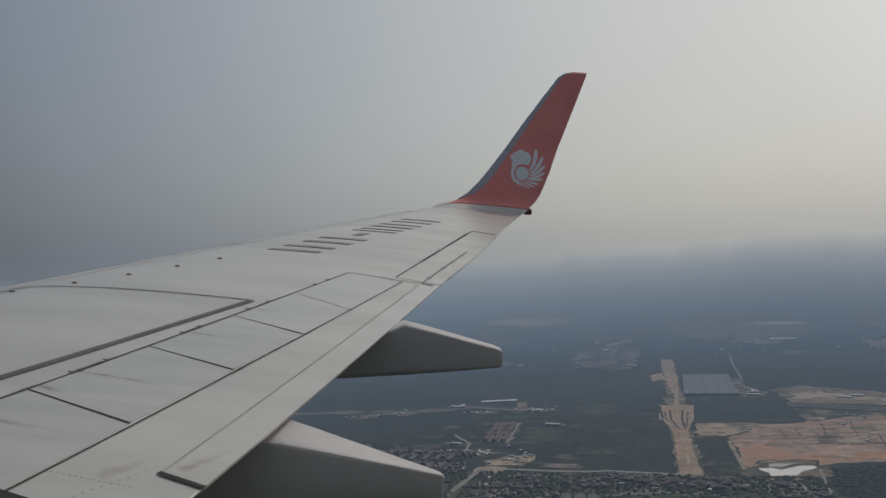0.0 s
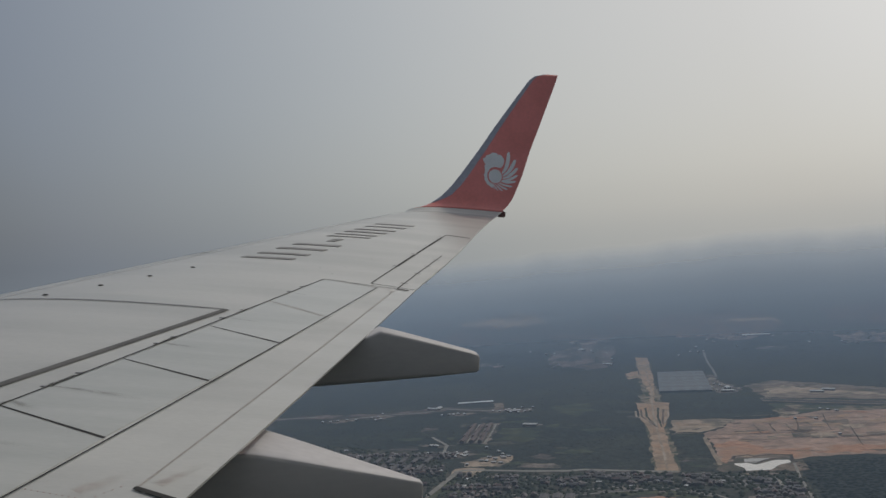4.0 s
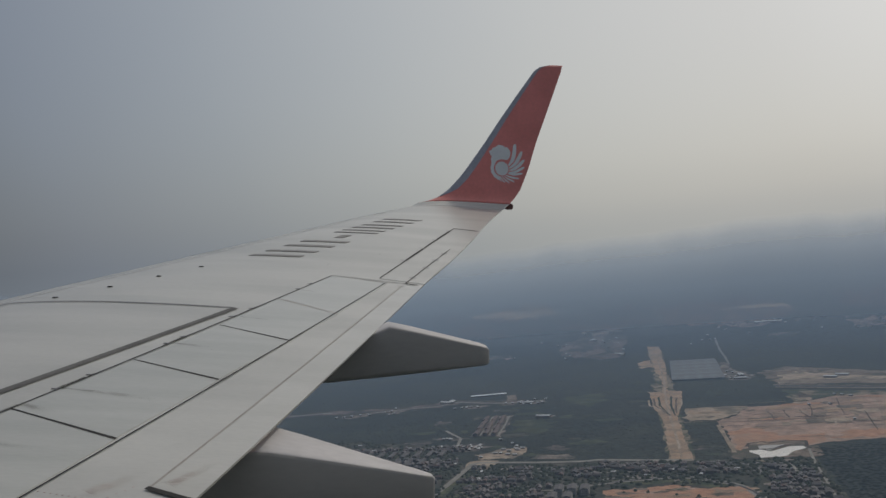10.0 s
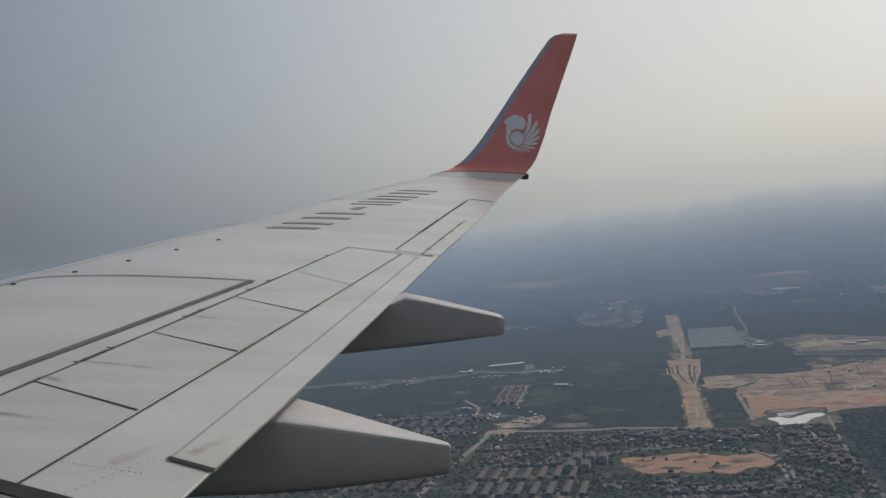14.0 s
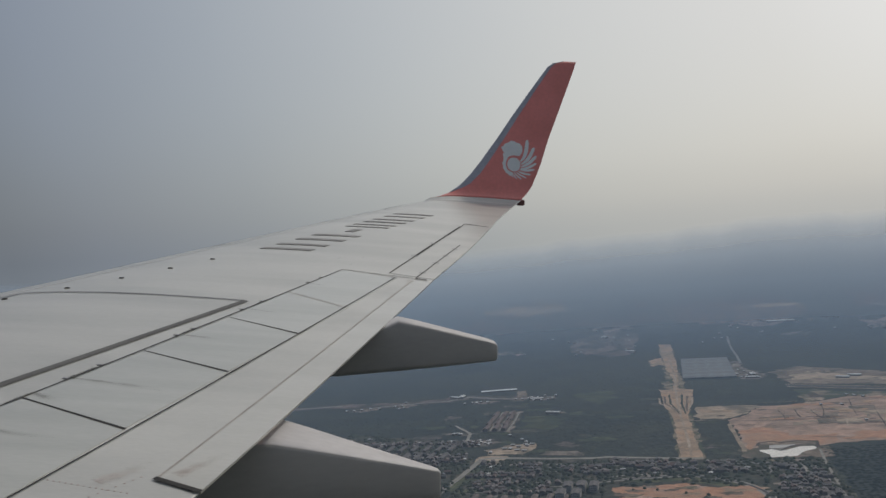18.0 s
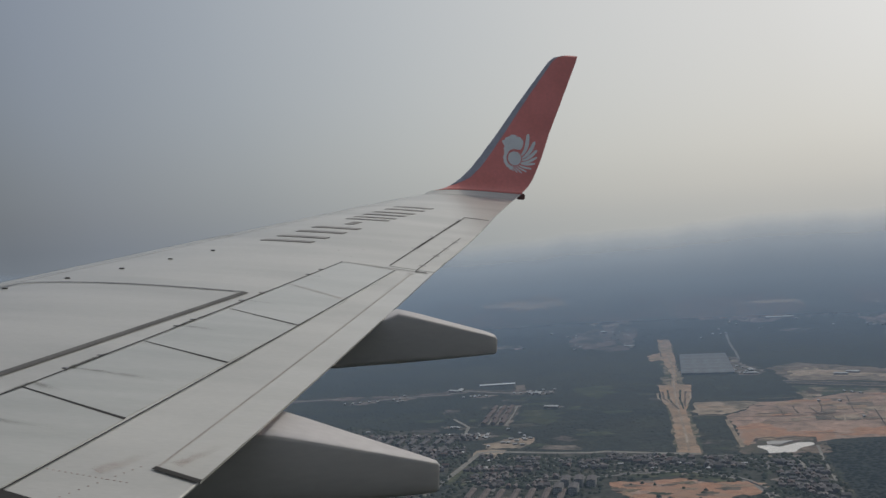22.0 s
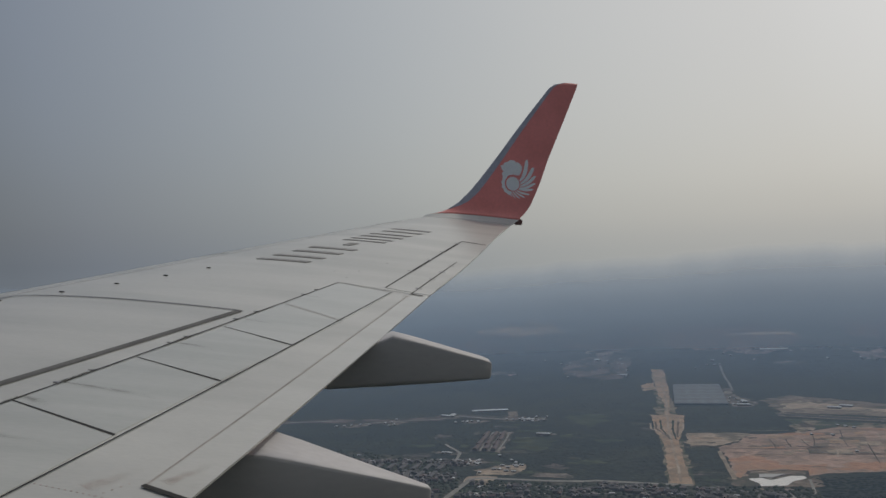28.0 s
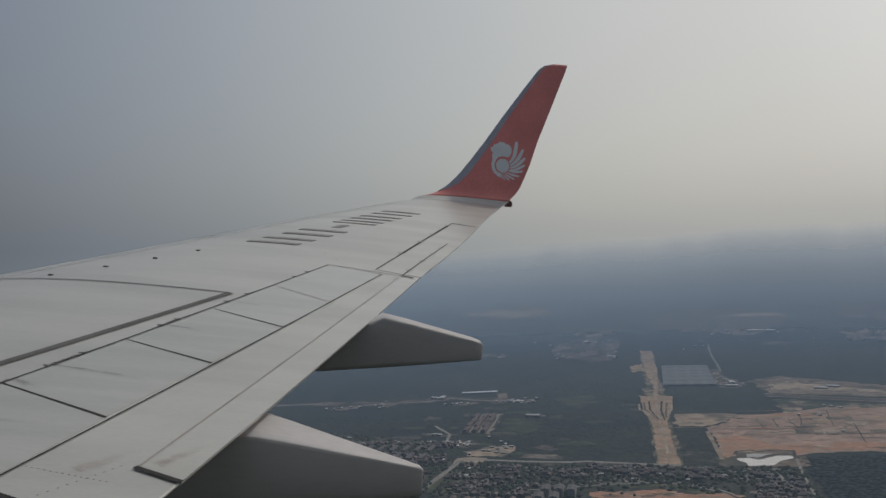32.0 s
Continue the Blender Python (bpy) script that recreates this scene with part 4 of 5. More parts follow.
field("pond_bank", [(133, 149), (165, 164), (171, 145), (210, 164), (247, 160), (240, 93), (225, 44), (201, 17), (169, 8), (142, 13), (126, 53)], M_TILLED, 0.9, "brown wet earth bank round a pond", "bank", rough=3)
way("pond_bank", [(128, 120), (135, 150), (165, 162), (172, 146), (210, 163), (247, 158), (240, 96)], 8, M_BANK, 1.05, "dark steep earth bank above a pond", clear=False, rough=1)
way("pond_bank", [(150, 92), (178, 94), (196, 118), (215, 124)], 6, M_BANK, 1.15, "dark earth spit in a pond", clear=False, rough=1)
field("pond", [(151, 121), (166, 129), (203, 129), (186, 98), (169, 85), (150, 93)], M_WATER, 1.0, "grey shallow pool at a building site", "pond", rough=1)
field("pond", [(128, 82), (134, 60), (145, 43), (146, 16), (168, 22), (192, 26), (200, 44), (207, 60), (224, 76), (238, 93), (233, 112), (208, 109), (188, 89), (167, 70), (152, 88)], M_POND, 1.1, "pale milky pond at a building site", "pond", rough=1.5)
field("rough_field", [(-415, 7), (-398, -3), (-409, -166), (-422, -206), (-436, -206), (-429, -109)], M_VERGE, 0.6, "yellow green grass verge along a road", rough=3)


def far_field(outline, mat, lift, label, rough=14, clear=True):
    """A patch of far land, its outline in bearing and dip."""
    return field("far_clearing", [seen_at(a, d) for a, d in outline], mat, lift, label, local=False, rough=rough, clear=clear)


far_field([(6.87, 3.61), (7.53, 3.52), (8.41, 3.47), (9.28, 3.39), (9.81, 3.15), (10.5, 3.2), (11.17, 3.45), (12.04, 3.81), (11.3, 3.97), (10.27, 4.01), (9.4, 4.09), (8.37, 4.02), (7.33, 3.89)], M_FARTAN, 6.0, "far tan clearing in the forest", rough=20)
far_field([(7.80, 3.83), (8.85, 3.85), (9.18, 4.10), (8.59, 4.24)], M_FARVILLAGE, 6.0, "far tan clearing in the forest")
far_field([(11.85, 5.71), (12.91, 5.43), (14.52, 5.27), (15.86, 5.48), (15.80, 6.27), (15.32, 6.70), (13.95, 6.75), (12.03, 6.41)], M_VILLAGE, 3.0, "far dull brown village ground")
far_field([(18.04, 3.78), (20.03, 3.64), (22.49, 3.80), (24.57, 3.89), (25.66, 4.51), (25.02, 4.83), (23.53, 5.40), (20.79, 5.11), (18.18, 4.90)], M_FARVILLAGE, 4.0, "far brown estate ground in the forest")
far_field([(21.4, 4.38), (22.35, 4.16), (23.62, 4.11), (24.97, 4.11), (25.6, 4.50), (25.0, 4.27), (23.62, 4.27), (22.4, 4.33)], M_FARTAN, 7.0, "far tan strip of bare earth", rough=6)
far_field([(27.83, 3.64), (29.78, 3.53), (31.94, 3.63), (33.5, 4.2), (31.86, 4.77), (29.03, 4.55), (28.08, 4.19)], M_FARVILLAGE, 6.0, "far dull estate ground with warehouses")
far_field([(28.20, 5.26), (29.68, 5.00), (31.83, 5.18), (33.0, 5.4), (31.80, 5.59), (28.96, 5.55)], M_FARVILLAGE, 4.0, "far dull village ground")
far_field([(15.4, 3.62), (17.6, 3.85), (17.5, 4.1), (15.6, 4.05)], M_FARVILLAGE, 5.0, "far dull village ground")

pick = random.Random(23)
for k in range(46):
    az, dip = pick.uniform(-3, 33), pick.choice((3.5, 3.8, 4.3, 4.6, 5.0, 5.6, 6.2)) + pick.uniform(-0.2, 0.2)
    for m in range(pick.randint(1, 3)):
        a, d = az + pick.uniform(-1.1, 1.1), dip + pick.uniform(-0.13, 0.13)
        wide, deep = pick.uniform(0.3, 1.3), pick.uniform(0.03, 0.10) * dip / 4
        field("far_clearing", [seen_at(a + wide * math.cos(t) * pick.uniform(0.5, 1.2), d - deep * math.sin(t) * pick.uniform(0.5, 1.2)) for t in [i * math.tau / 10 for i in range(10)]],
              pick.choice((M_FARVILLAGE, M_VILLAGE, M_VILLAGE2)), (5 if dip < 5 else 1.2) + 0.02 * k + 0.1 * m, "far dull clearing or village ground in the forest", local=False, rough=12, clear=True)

# the earth corridor and the roads
field("earth_corridor", [(-32, 462), (4, 457), (11, 224), (22, 14), (-22, 16), (-27, 229)], M_CORRIDOR, 0.8, "broad orange earth corridor cut through forest", "road", rough=3)
field("earth_corridor", [(-69, 889), (23, 881), (14, 632), (4, 450), (-32, 445), (-56, 644)], M_CORRIDOR, 0.7, "tan earth fan where the corridor widens", "road", rough=4)
field("earth_corridor", [(-76, 1800), (-30, 1800), (-16, 1500), (-12, 1105), (-16, 880), (-28, 880), (-29, 1109), (-46, 1260), (-62, 1560)], M_CORRIDOR, 0.75, "pale upper end of the corridor", "road", rough=4)
way("corridor_edge", [(2, 10), (-6, 250), (-14, 460), (-22, 640)], 54, M_EDGEGROUND, 0.5, "ragged grassy margin of the corridor", rough=4, step=30)
way("corridor_edge", [(-24, 700), (-24, 1020), (-34, 1300), (-48, 1780)], 50, M_EDGEGROUND, 0.45, "ragged grassy margin of the corridor", rough=7, step=30)
field("corridor_edge", [(-107, 1560), (-62, 1620), (-55, 1460), (-96, 1400)], M_CORRIDOR, 0.6, "cut ground beside the corridor", rough=8)
field("corridor_edge", [(-62, 1041), (-25, 1054), (-25, 934), (-56, 940)], M_EDGEGROUND, 0.62, "cut ground beside the corridor", rough=5)
for side in (-1, 1):
    for k in range(3):
        x0, x1 = -9 + side * (6 + 4 * k), -24 + side * (14 + 13 * k)
        way("drain", [(x0, 500 + 30 * k), (x1, 650), (x1 + side * 3, 790 - 25 * k)], 5, (M_GREEN, M_BROWN, M_PALE)[k], 1.2 + 0.02 * k, "dark drain cut along the corridor", clear=False, rough=1)
# openings and scrub in the woods round the villages
for k in range(34):
    cp, cq = pick.choice(((pick.uniform(-640, -300), pick.uniform(110, 780)), (pick.uniform(-640, -300), pick.uniform(110, 780)), (pick.uniform(-280, -60), pick.uniform(80, 860)), (pick.uniform(30, 90), pick.uniform(40, 400))))
    rp, rq = pick.uniform(10, 42), pick.uniform(8, 34)
    field("scrub_opening", [(cp + rp * math.cos(t) * pick.uniform(0.5, 1.3), cq + rq * math.sin(t) * pick.uniform(0.5, 1.3)) for t in [i * math.tau / 12 for i in range(12)]],
          pick.choice((M_MEADOW, M_MEADOW, M_SCRUB, M_VILLAGE)), 0.34 + 0.002 * k, "dull green opening in the woods", rough=8)
# bare ground, grass and gardens between the houses
for k in range(80):
    cp, cq = pick.uniform(-780, 235), pick.uniform(-420, 8)
    if abs(cp + 20) < 150 and abs(cq + 240) < 100:
        continue
    rp, rq, turn = pick.uniform(10, 40), pick.uniform(6, 18), pick.choice((0, 1.57))
    field("garden_patch", [(cp + rp * math.cos(t) * math.cos(turn) * pick.uniform(0.7, 1.2) - rq * math.sin(t) * math.sin(turn), cq + rp * math.cos(t) * math.sin(turn) + rq * math.sin(t) * math.cos(turn) * pick.uniform(0.7, 1.2)) for t in [i * math.tau / 10 for i in range(10)]],
          pick.choice((M_VILLAGE2, M_VILLAGE2, M_VERGE, M_MEADOW, M_EDGEGROUND)), 0.5 + 0.004 * k, "patch of bare ground or grass between houses", rough=4, clear=False)
# uneven patches on the cleared land
PATCHED = [(110, 480, 150, 660), (540, 690, -150, 340), (290, 880, 740, 1180), (34, 90, 430, 590), (-120, 90, -300, -190)]
for k in range(44):
    p0, p1, q0, q1 = pick.choice(PATCHED[:1] * 5 + PATCHED[1:3] * 2 + PATCHED)
    cp, cq, rp, rq = pick.uniform(p0, p1), pick.uniform(q0, q1), pick.uniform(10, 52), pick.uniform(5, 26)
    if not inside(*at(cp, cq)):
        continue
    field("soil_patch", [(cp + rp * math.cos(a) * pick.uniform(0.45, 1.2), cq + rq * math.sin(a) * pick.uniform(0.45, 1.2)) for a in [i * math.tau / 11 for i in range(11)]],
          pick.choice((M_SITE, M_CORRIDOR, M_TILLED, M_TANBITS, M_FRESH, M_FRESH)), 0.9 + 0.004 * k, "uneven patch of bare soil or grass", rough=4, clear=False)
# terraces, drains and tracks of the site
for p0, q0, p1, q1, w, m in ((211, 507, 215, 396, 3, M_BROWN), (250, 513, 250, 414, 3, M_BROWN), (284, 507, 294, 407, 3, M_BROWN), (262, 424, 321, 403, 6, M_BROWN), (107, 389, 239, 388, 4, M_BROWN), (239, 388, 380, 420, 3, M_BROWN),
                             (108, 344, 144, 339, 5, M_BROWN), (180, 470, 330, 480, 3, M_PALE), (330, 480, 470, 500, 3, M_BROWN), (140, 440, 300, 452, 2.5, M_PALE), (300, 560, 480, 585, 3, M_PALE), (350, 330, 470, 350, 4, M_BROWN),
                             (200, 330, 330, 345, 2.5, M_PALE), (330, 300, 350, 480, 2.5, M_PALE), (400, 240, 420, 460, 2.5, M_BROWN), (300, 420, 318, 600, 2.5, M_BROWN), (370, 420, 392, 640, 2.5, M_BROWN), (440, 360, 470, 600, 2.5, M_PALE),
                             (380, 640, 480, 655, 3, M_BROWN), (410, 560, 560, 590, 3, M_BROWN), (460, 280, 540, 290, 3, M_BROWN)):
    way("track", [(p0, q0), ((p0 + p1) / 2 + pick.uniform(-4, 4), (q0 + q1) / 2 + pick.uniform(-4, 4)), (p1, q1)], w, m, 1.45, "narrow track or drain across bare soil", clear=False, rough=0.8)
for k in range(26):
    p, q = pick.uniform(150, 540), pick.uniform(330, 640)
    if not inside(*at(p, q)):
        continue
    w, l = pick.uniform(14, 34), pick.uniform(10, 30)
    field("soil_patch", [(p - w, q - l), (p + w, q - l + 4), (p + w + 3, q + l), (p - w + 3, q + l - 4)], pick.choice((M_CORRIDOR, M_SITE, M_TANBITS, M_TILLED)), 1.2 + 0.004 * k, "levelled plot of bare soil", rough=2, clear=False)
for k in range(16):
    p, q = pick.uniform(130, 440), pick.uniform(190, 620)
    way("track", [(p, q), (p + pick.uniform(20, 50), q + pick.uniform(-10, 10)), (p + pick.uniform(60, 130), q + pick.uniform(-14, 18))], pick.uniform(1.8, 3.2), pick.choice((M_PALE, M_BROWN, M_CLAY)), 1.4, "narrow track across bare soil", clear=False, rough=0.7)
for k in range(14):
    a, rp = pick.uniform(0, 6.28), pick.uniform(20, 105)
    cp, cq = -20 + rp * math.cos(a), -240 + 0.6 * rp * math.sin(a)
    field("grass_patch", [(cp + pick.uniform(8, 26) * math.cos(t), cq + pick.uniform(5, 13) * math.sin(t)) for t in [i * math.tau / 9 for i in range(9)]], pick.choice((M_TILLED, M_EDGEGROUND, M_SITE)), 0.9 + 0.02 * k, "dull grass patch on an earth mound", rough=3, clear=False)
way("earth_track", [(0, 40), (-6, 250), (-14, 450)], 5, M_PALE, 1.2, "brown wheel track on the corridor", clear=False, rough=1)
way("earth_track", [(-14, 450), (-20, 640), (-23, 880), (-22, 1100), (-38, 1600)], 6, M_PALE, 1.2, "brown wheel track on the corridor", clear=False, rough=1)
way("road", [(-424, 36), (-400, 51), (-367, 49), (-264, 37), (-191, 36), (-162, 45), (-54, 26), (20, 20)], 14, M_ROAD, 0.9, "pale road with sandy verges")
field("road_verge", [(-426, 16), (-430, 64), (-404, 76), (-369, 64), (-364, 31), (-401, 14)], M_PALE, 0.85, "pale sandy verge at a road bend", "road", rough=4)
way("road", [(20, 18), (96, -16), (160, -60), (226, -182), (240, -640)], 7, M_STREET, 0.9, "worn road past small houses")
way("road", [(-468, -640), (-449, -268), (-442, -195), (-431, -101), (-419, 36)], 12, M_ROAD, 0.95, "pale road past a housing estate")
way("road", [(-363, -60), (-354, -155), (-338, -235), (-330, -420)], 7, M_STREET, 0.9, "worn grey road between houses")
way("road", [(135, -12), (133, -106)], 6, M_STREET, 0.9, "worn grey road between houses")
way("road", [(194, -31), (194, -110), (194, -189)], 7, M_ROAD, 0.92, "pale road between houses")
way("road", [(-158, -131), (-132, -111), (-102, -96), (-78, -115)], 7, M_ROAD, 0.9, "pale curved road between houses")
way("highway", [(274, 893), (331, 872), (395, 843), (514, 801), (611, 771), (900, 690)], 20, M_ASPH, 1.2, "dark highway across bare earth")
way("highway_verge", [(274, 915), (331, 894), (395, 865), (514, 823), (611, 793), (900, 712)], 6, M_PALE, 1.3, "pale sandy highway verge", clear=False, rough=1)
way("highway_verge", [(274, 868), (331, 848), (395, 819), (514, 777), (611, 747), (900, 666)], 7, M_PALE, 1.3, "pale sandy highway verge", clear=False, rough=1)
way("road", [(-1500, 640), (-1218, 709), (-1092, 742), (-985, 771)], 11, M_ROAD, 0.9, "pale road along the edge of the forest")
way("road", [(-878, 715), (-799, 763), (-669, 802), (-623, 863), (-470, 800), (-360, 830)], 11, M_ROAD, 0.9, "pale road along the edge of the forest")
way("track", [(-498, 167), (-489, 226), (-499, 313), (-560, 420)], 8, M_ROAD, 0.9, "pale track past small houses", rough=1)
way("track", [(14, 404), (60, 408), (107, 404)], 4, M_PALE, 1.0, "pale track to a building site", clear=False, rough=1)
way("track", [(89, 358), (94, 240), (99, 152), (102, 72)], 9, M_CLAY, 1.0, "pale track beside bare soil", clear=False, rough=1)
way("track", [(241, 84), (234, -49), (232, -172), (225, -278)], 5, M_ROAD, 1.0, "pale track along a plantation", rough=0.8)
way("track", [(520, 210), (545, 60), (560, -190), (575, -400)], 9, M_ROAD, 1.0, "pale track between plots")
way("road_verge", [(-110, -150), (-20, -134), (34, -160), (66, -186), (92, -236)], 36, M_VERGE, 0.55, "grass verge inside a ring road", rough=3)
way("ring_road", [(-190, -160), (-100, -130), (-15, -112), (10, -121), (37, -138), (70, -161), (91, -189), (108, -223), (123, -286), (124, -400)], 17, M_ROAD, 0.9, "pale curved ring road with dark lanes")
way("ring_road", [(-190, -160), (-100, -130), (-15, -112), (10, -121), (37, -138), (70, -161), (91, -189), (108, -223), (123, -286), (124, -400)], 6, M_ASPH, 1.2, "dark lanes of a curved ring road", clear=False)
way("road", [seen_at(17.59, 3.87), seen_at(17.83, 4.33), seen_at(18.02, 4.85)], 16, M_ROAD, 5.0, "far pale road through forest", local=False)
way("road", [seen_at(5.01, 3.23), seen_at(5.11, 3.76), seen_at(5.18, 4.10)], 12, M_STREET, 5.0, "far pale road through forest", local=False)
way("track", [seen_at(21.05, 5.95), seen_at(21.18, 6.40), seen_at(21.51, 6.97), seen_at(21.69, 7.42)], 9, M_STREET, 3.0, "far pale track through forest", local=False, rough=1)

# ---------------------------------------------------------------- buildings
def gable_mesh(name, w, l, h, top, over=0.6):
    bm = bmesh.new()
    a, b = w / 2 + over, l / 2 + over
    v = [bm.verts.new(p) for p in ((-a, -b, h), (a, -b, h), (a, b, h), (-a, b, h), (0, -b, h + top), (0, b, h + top))]
    for f in ((0, 4, 5, 3), (1, 2, 5, 4), (0, 1, 4), (2, 3, 5), (3, 2, 1, 0)):
        bm.faces.new([v[i] for i in f])
    bmesh.ops.recalc_face_normals(bm, faces=bm.faces)
    me = bpy.data.meshes.new(name)
    bm.to_mesh(me)
    bm.free()
    return me


def box_mesh(name, w, l, h):
    bm = bmesh.new()
    box(bm, -w / 2, w / 2, -l / 2, l / 2, -1.0, h)
    me = bpy.data.meshes.new(name)
    bm.to_mesh(me)
    bm.free()
    return me


def building(name, w, l, h, top, wall, roof, label, category, group=""):
    ob = new(name)
    for nm, me, m in (("wall", box_mesh("wall", w, l, h), wall), ("roof", gable_mesh("roof", w, l, h, top), roof)):
        me.materials.append(m)
        new(nm, me).parent = ob
    return tagged(ob, label, category, group)


def put(ob, p, q, turn, world=False):
    x, y = (p, q) if world else at(p, q)
    ob.matrix_basis = Matrix.Translation((x, y, land_z(x, y) + 0.3)) @ Matrix.Rotation(radians(turn), 4, "Z")


def copies(ob, places):
    put(ob, *places[0])
    for pl in places[1:]:
        c = copy_thing(ob, Matrix())
        put(c, *pl)


rnd = random.Random(7)
GRID = -18


def scatter(n, p0, p1, q0, q1, gap, avoid=()):
    out = []
    tries = 0
    while len(out) < n and tries < n * 30:
        tries += 1
        p, q = rnd.uniform(p0, p1), rnd.uniform(q0, q1)
        if any(abs(p - a) < gap and abs(q - b) < gap for a, b, _ in out) or any(a0 < p < a1 and b0 < q < b1 for a0, a1, b0, b1 in avoid):
            continue
        out.append((p, q, GRID + rnd.choice((0, 90)) + rnd.uniform(-12, 12)))
    return out


def street_slots(p0, p1, q0, q1, gap):
    """Streets across a block, and the places of the houses on both their sides."""
    out = []
    q = q0 + gap / 2
    while q < q1:
        bend = rnd.uniform(-6, 6)
        cut = rnd.uniform(0, 25)
        if not (q0 < -150 and -175 < (p0 + p1) / 2 < 150 and -350 < q < -105):
            way("street", [(p0 + cut, q), ((p0 + p1) / 2, q + bend), (p1 - cut, q + 2)], rnd.uniform(3.5, 5.5), rnd.choice((M_ASPH, M_ROAD, M_STREET)), 0.75, "narrow street between rows of houses", clear=False)
        p = p0 + 6
        while p < p1 - 4:
            for side in (-1, 1):
                if rnd.random() < 0.86 and not (abs(p + 15) < 145 and abs(q + 240) < 105) and not (abs(p + 196) < 44 and abs(q + 236) < 56):
                    out.append((p + rnd.uniform(-5, 5), q + bend * (1 - abs(2 * p - p0 - p1) / (p1 - p0)) + side * gap * 0.27 + rnd.uniform(-4, 4), GRID + rnd.choice((0, 0, 90)) + rnd.uniform(-14, 14)))
            p += rnd.uniform(8.5, 12.5)
        q += gap
    return out


slots = street_slots(-415, -215, -120, 10, 31) + street_slots(-205, 10, -105, 10, 29) + street_slots(25, 230, -100, -5, 30) + street_slots(140, 232, -410, -105, 33)
slots += street_slots(-420, -160, -630, -425, 33) + street_slots(-150, 60, -630, -430, 32) + street_slots(70, 240, -630, -430, 34) + street_slots(-790, -460, -630, -445, 36)
slots += street_slots(-790, -620, -60, 210, 34) + street_slots(-610, -455, -120, 200, 33) + street_slots(-410, -175, -235, -125, 32) + street_slots(-160, 130, -420, -340, 32)
def grove(p, q):
    return noise.noise((p * 0.013, q * 0.013, 7.0)) > 0.02


slots = [pl for pl in slots if not grove(pl[0], pl[1])]
rnd.shuffle(slots)
sets = [slots[:280]]
for k, (w, l, h, top) in enumerate(((8, 12, 5, 2.4), (9, 14, 6, 2.6), (7, 10, 4.5, 2.2), (10, 16, 6, 2.0))):
    house = building("house", w, l, h, top, M_WALL, M_ROOF[k], ("small house with brown tiled roof", "small house with grey tiled roof", "small house with tan tiled roof", "house with dark grey roof")[k], "house", "small houses by the road")
    copies(house, [pl for s in sets for i, pl in enumerate(s) if i % 4 == k])
def house_field(name, places, label, seed):
    """Small gabled houses too many to pick apart, joined."""
    r2 = random.Random(seed)
    verts, faces = [], []
    for p, q, turn in places:
        x, y = at(p, q)
        w, l, h = r2.uniform(3, 4.6), r2.uniform(4.2, 7.0), r2.uniform(3.5, 6)
        a = radians(turn)
        c, s = math.cos(a), math.sin(a)
        b = len(verts)
        for u, v, z in ((-w, -l, 0), (w, -l, 0), (w, l, 0), (-w, l, 0), (-w, -l, h), (w, -l, h), (w, l, h), (-w, l, h), (0, -l, h + 2), (0, l, h + 2)):
            verts.append((x + u * c - v * s, y + u * s + v * c, GROUND + z))
        faces += [tuple(b + i for i in f) for f in ((0, 1, 5, 4), (1, 2, 6, 5), (2, 3, 7, 6), (3, 0, 4, 7), (4, 5, 8), (6, 7, 9), (5, 6, 9, 8), (7, 4, 8, 9))]
    me = bpy.data.meshes.new(name)
    me.from_pydata(verts, [], faces)
    me.materials.append(M_TOWN)
    return tagged(new(name, me), label, "houses", kind="stuff")


M_TOWN = material("mixed_roofs", (0.145, 0.122, 0.112), 0.8, fine=0.5, coarse=0.02, vary=0.2, tint=(0.125, 0.12, 0.118), island=0.34)
house_field("house_cluster", slots[280:], "dense small houses with grey and brown roofs", 5)
shack = building("shack", 6, 9, 3.0, 1.2, M_WALL, M_DULLTIN, "small building with pale metal roof", "house", "small buildings with pale roofs")
SPOTS = [(20.73, 4.47), (21.00, 4.41), (22.82, 3.60), (21.97, 3.61), (23.98, 3.53), (25.23, 3.34), (25.72, 3.66), (27.21, 4.60), (26.95, 5.53),
         (21.26, 5.24), (21.68, 5.37), (19.63, 6.11), (20.30, 5.90), (20.73, 5.90), (21.05, 5.89), (13.70, 5.55), (14.04, 5.57), (12.19, 5.82), (12.64, 5.91), (15.12, 6.33), (15.55, 6.54), (9.02, 6.29)]
ESTATES = [(18.5, 25.0, 3.95, 4.9, 30), (12.1, 15.8, 5.5, 6.6, 16), (7.2, 11.0, 3.3, 4.2, 12), (28.2, 31.5, 3.75, 4.6, 16)]
SPOTS += [(pick.uniform(a0, a1), pick.uniform(d0, d1)) for a0, a1, d0, d1, n in ESTATES for _ in range(n)]
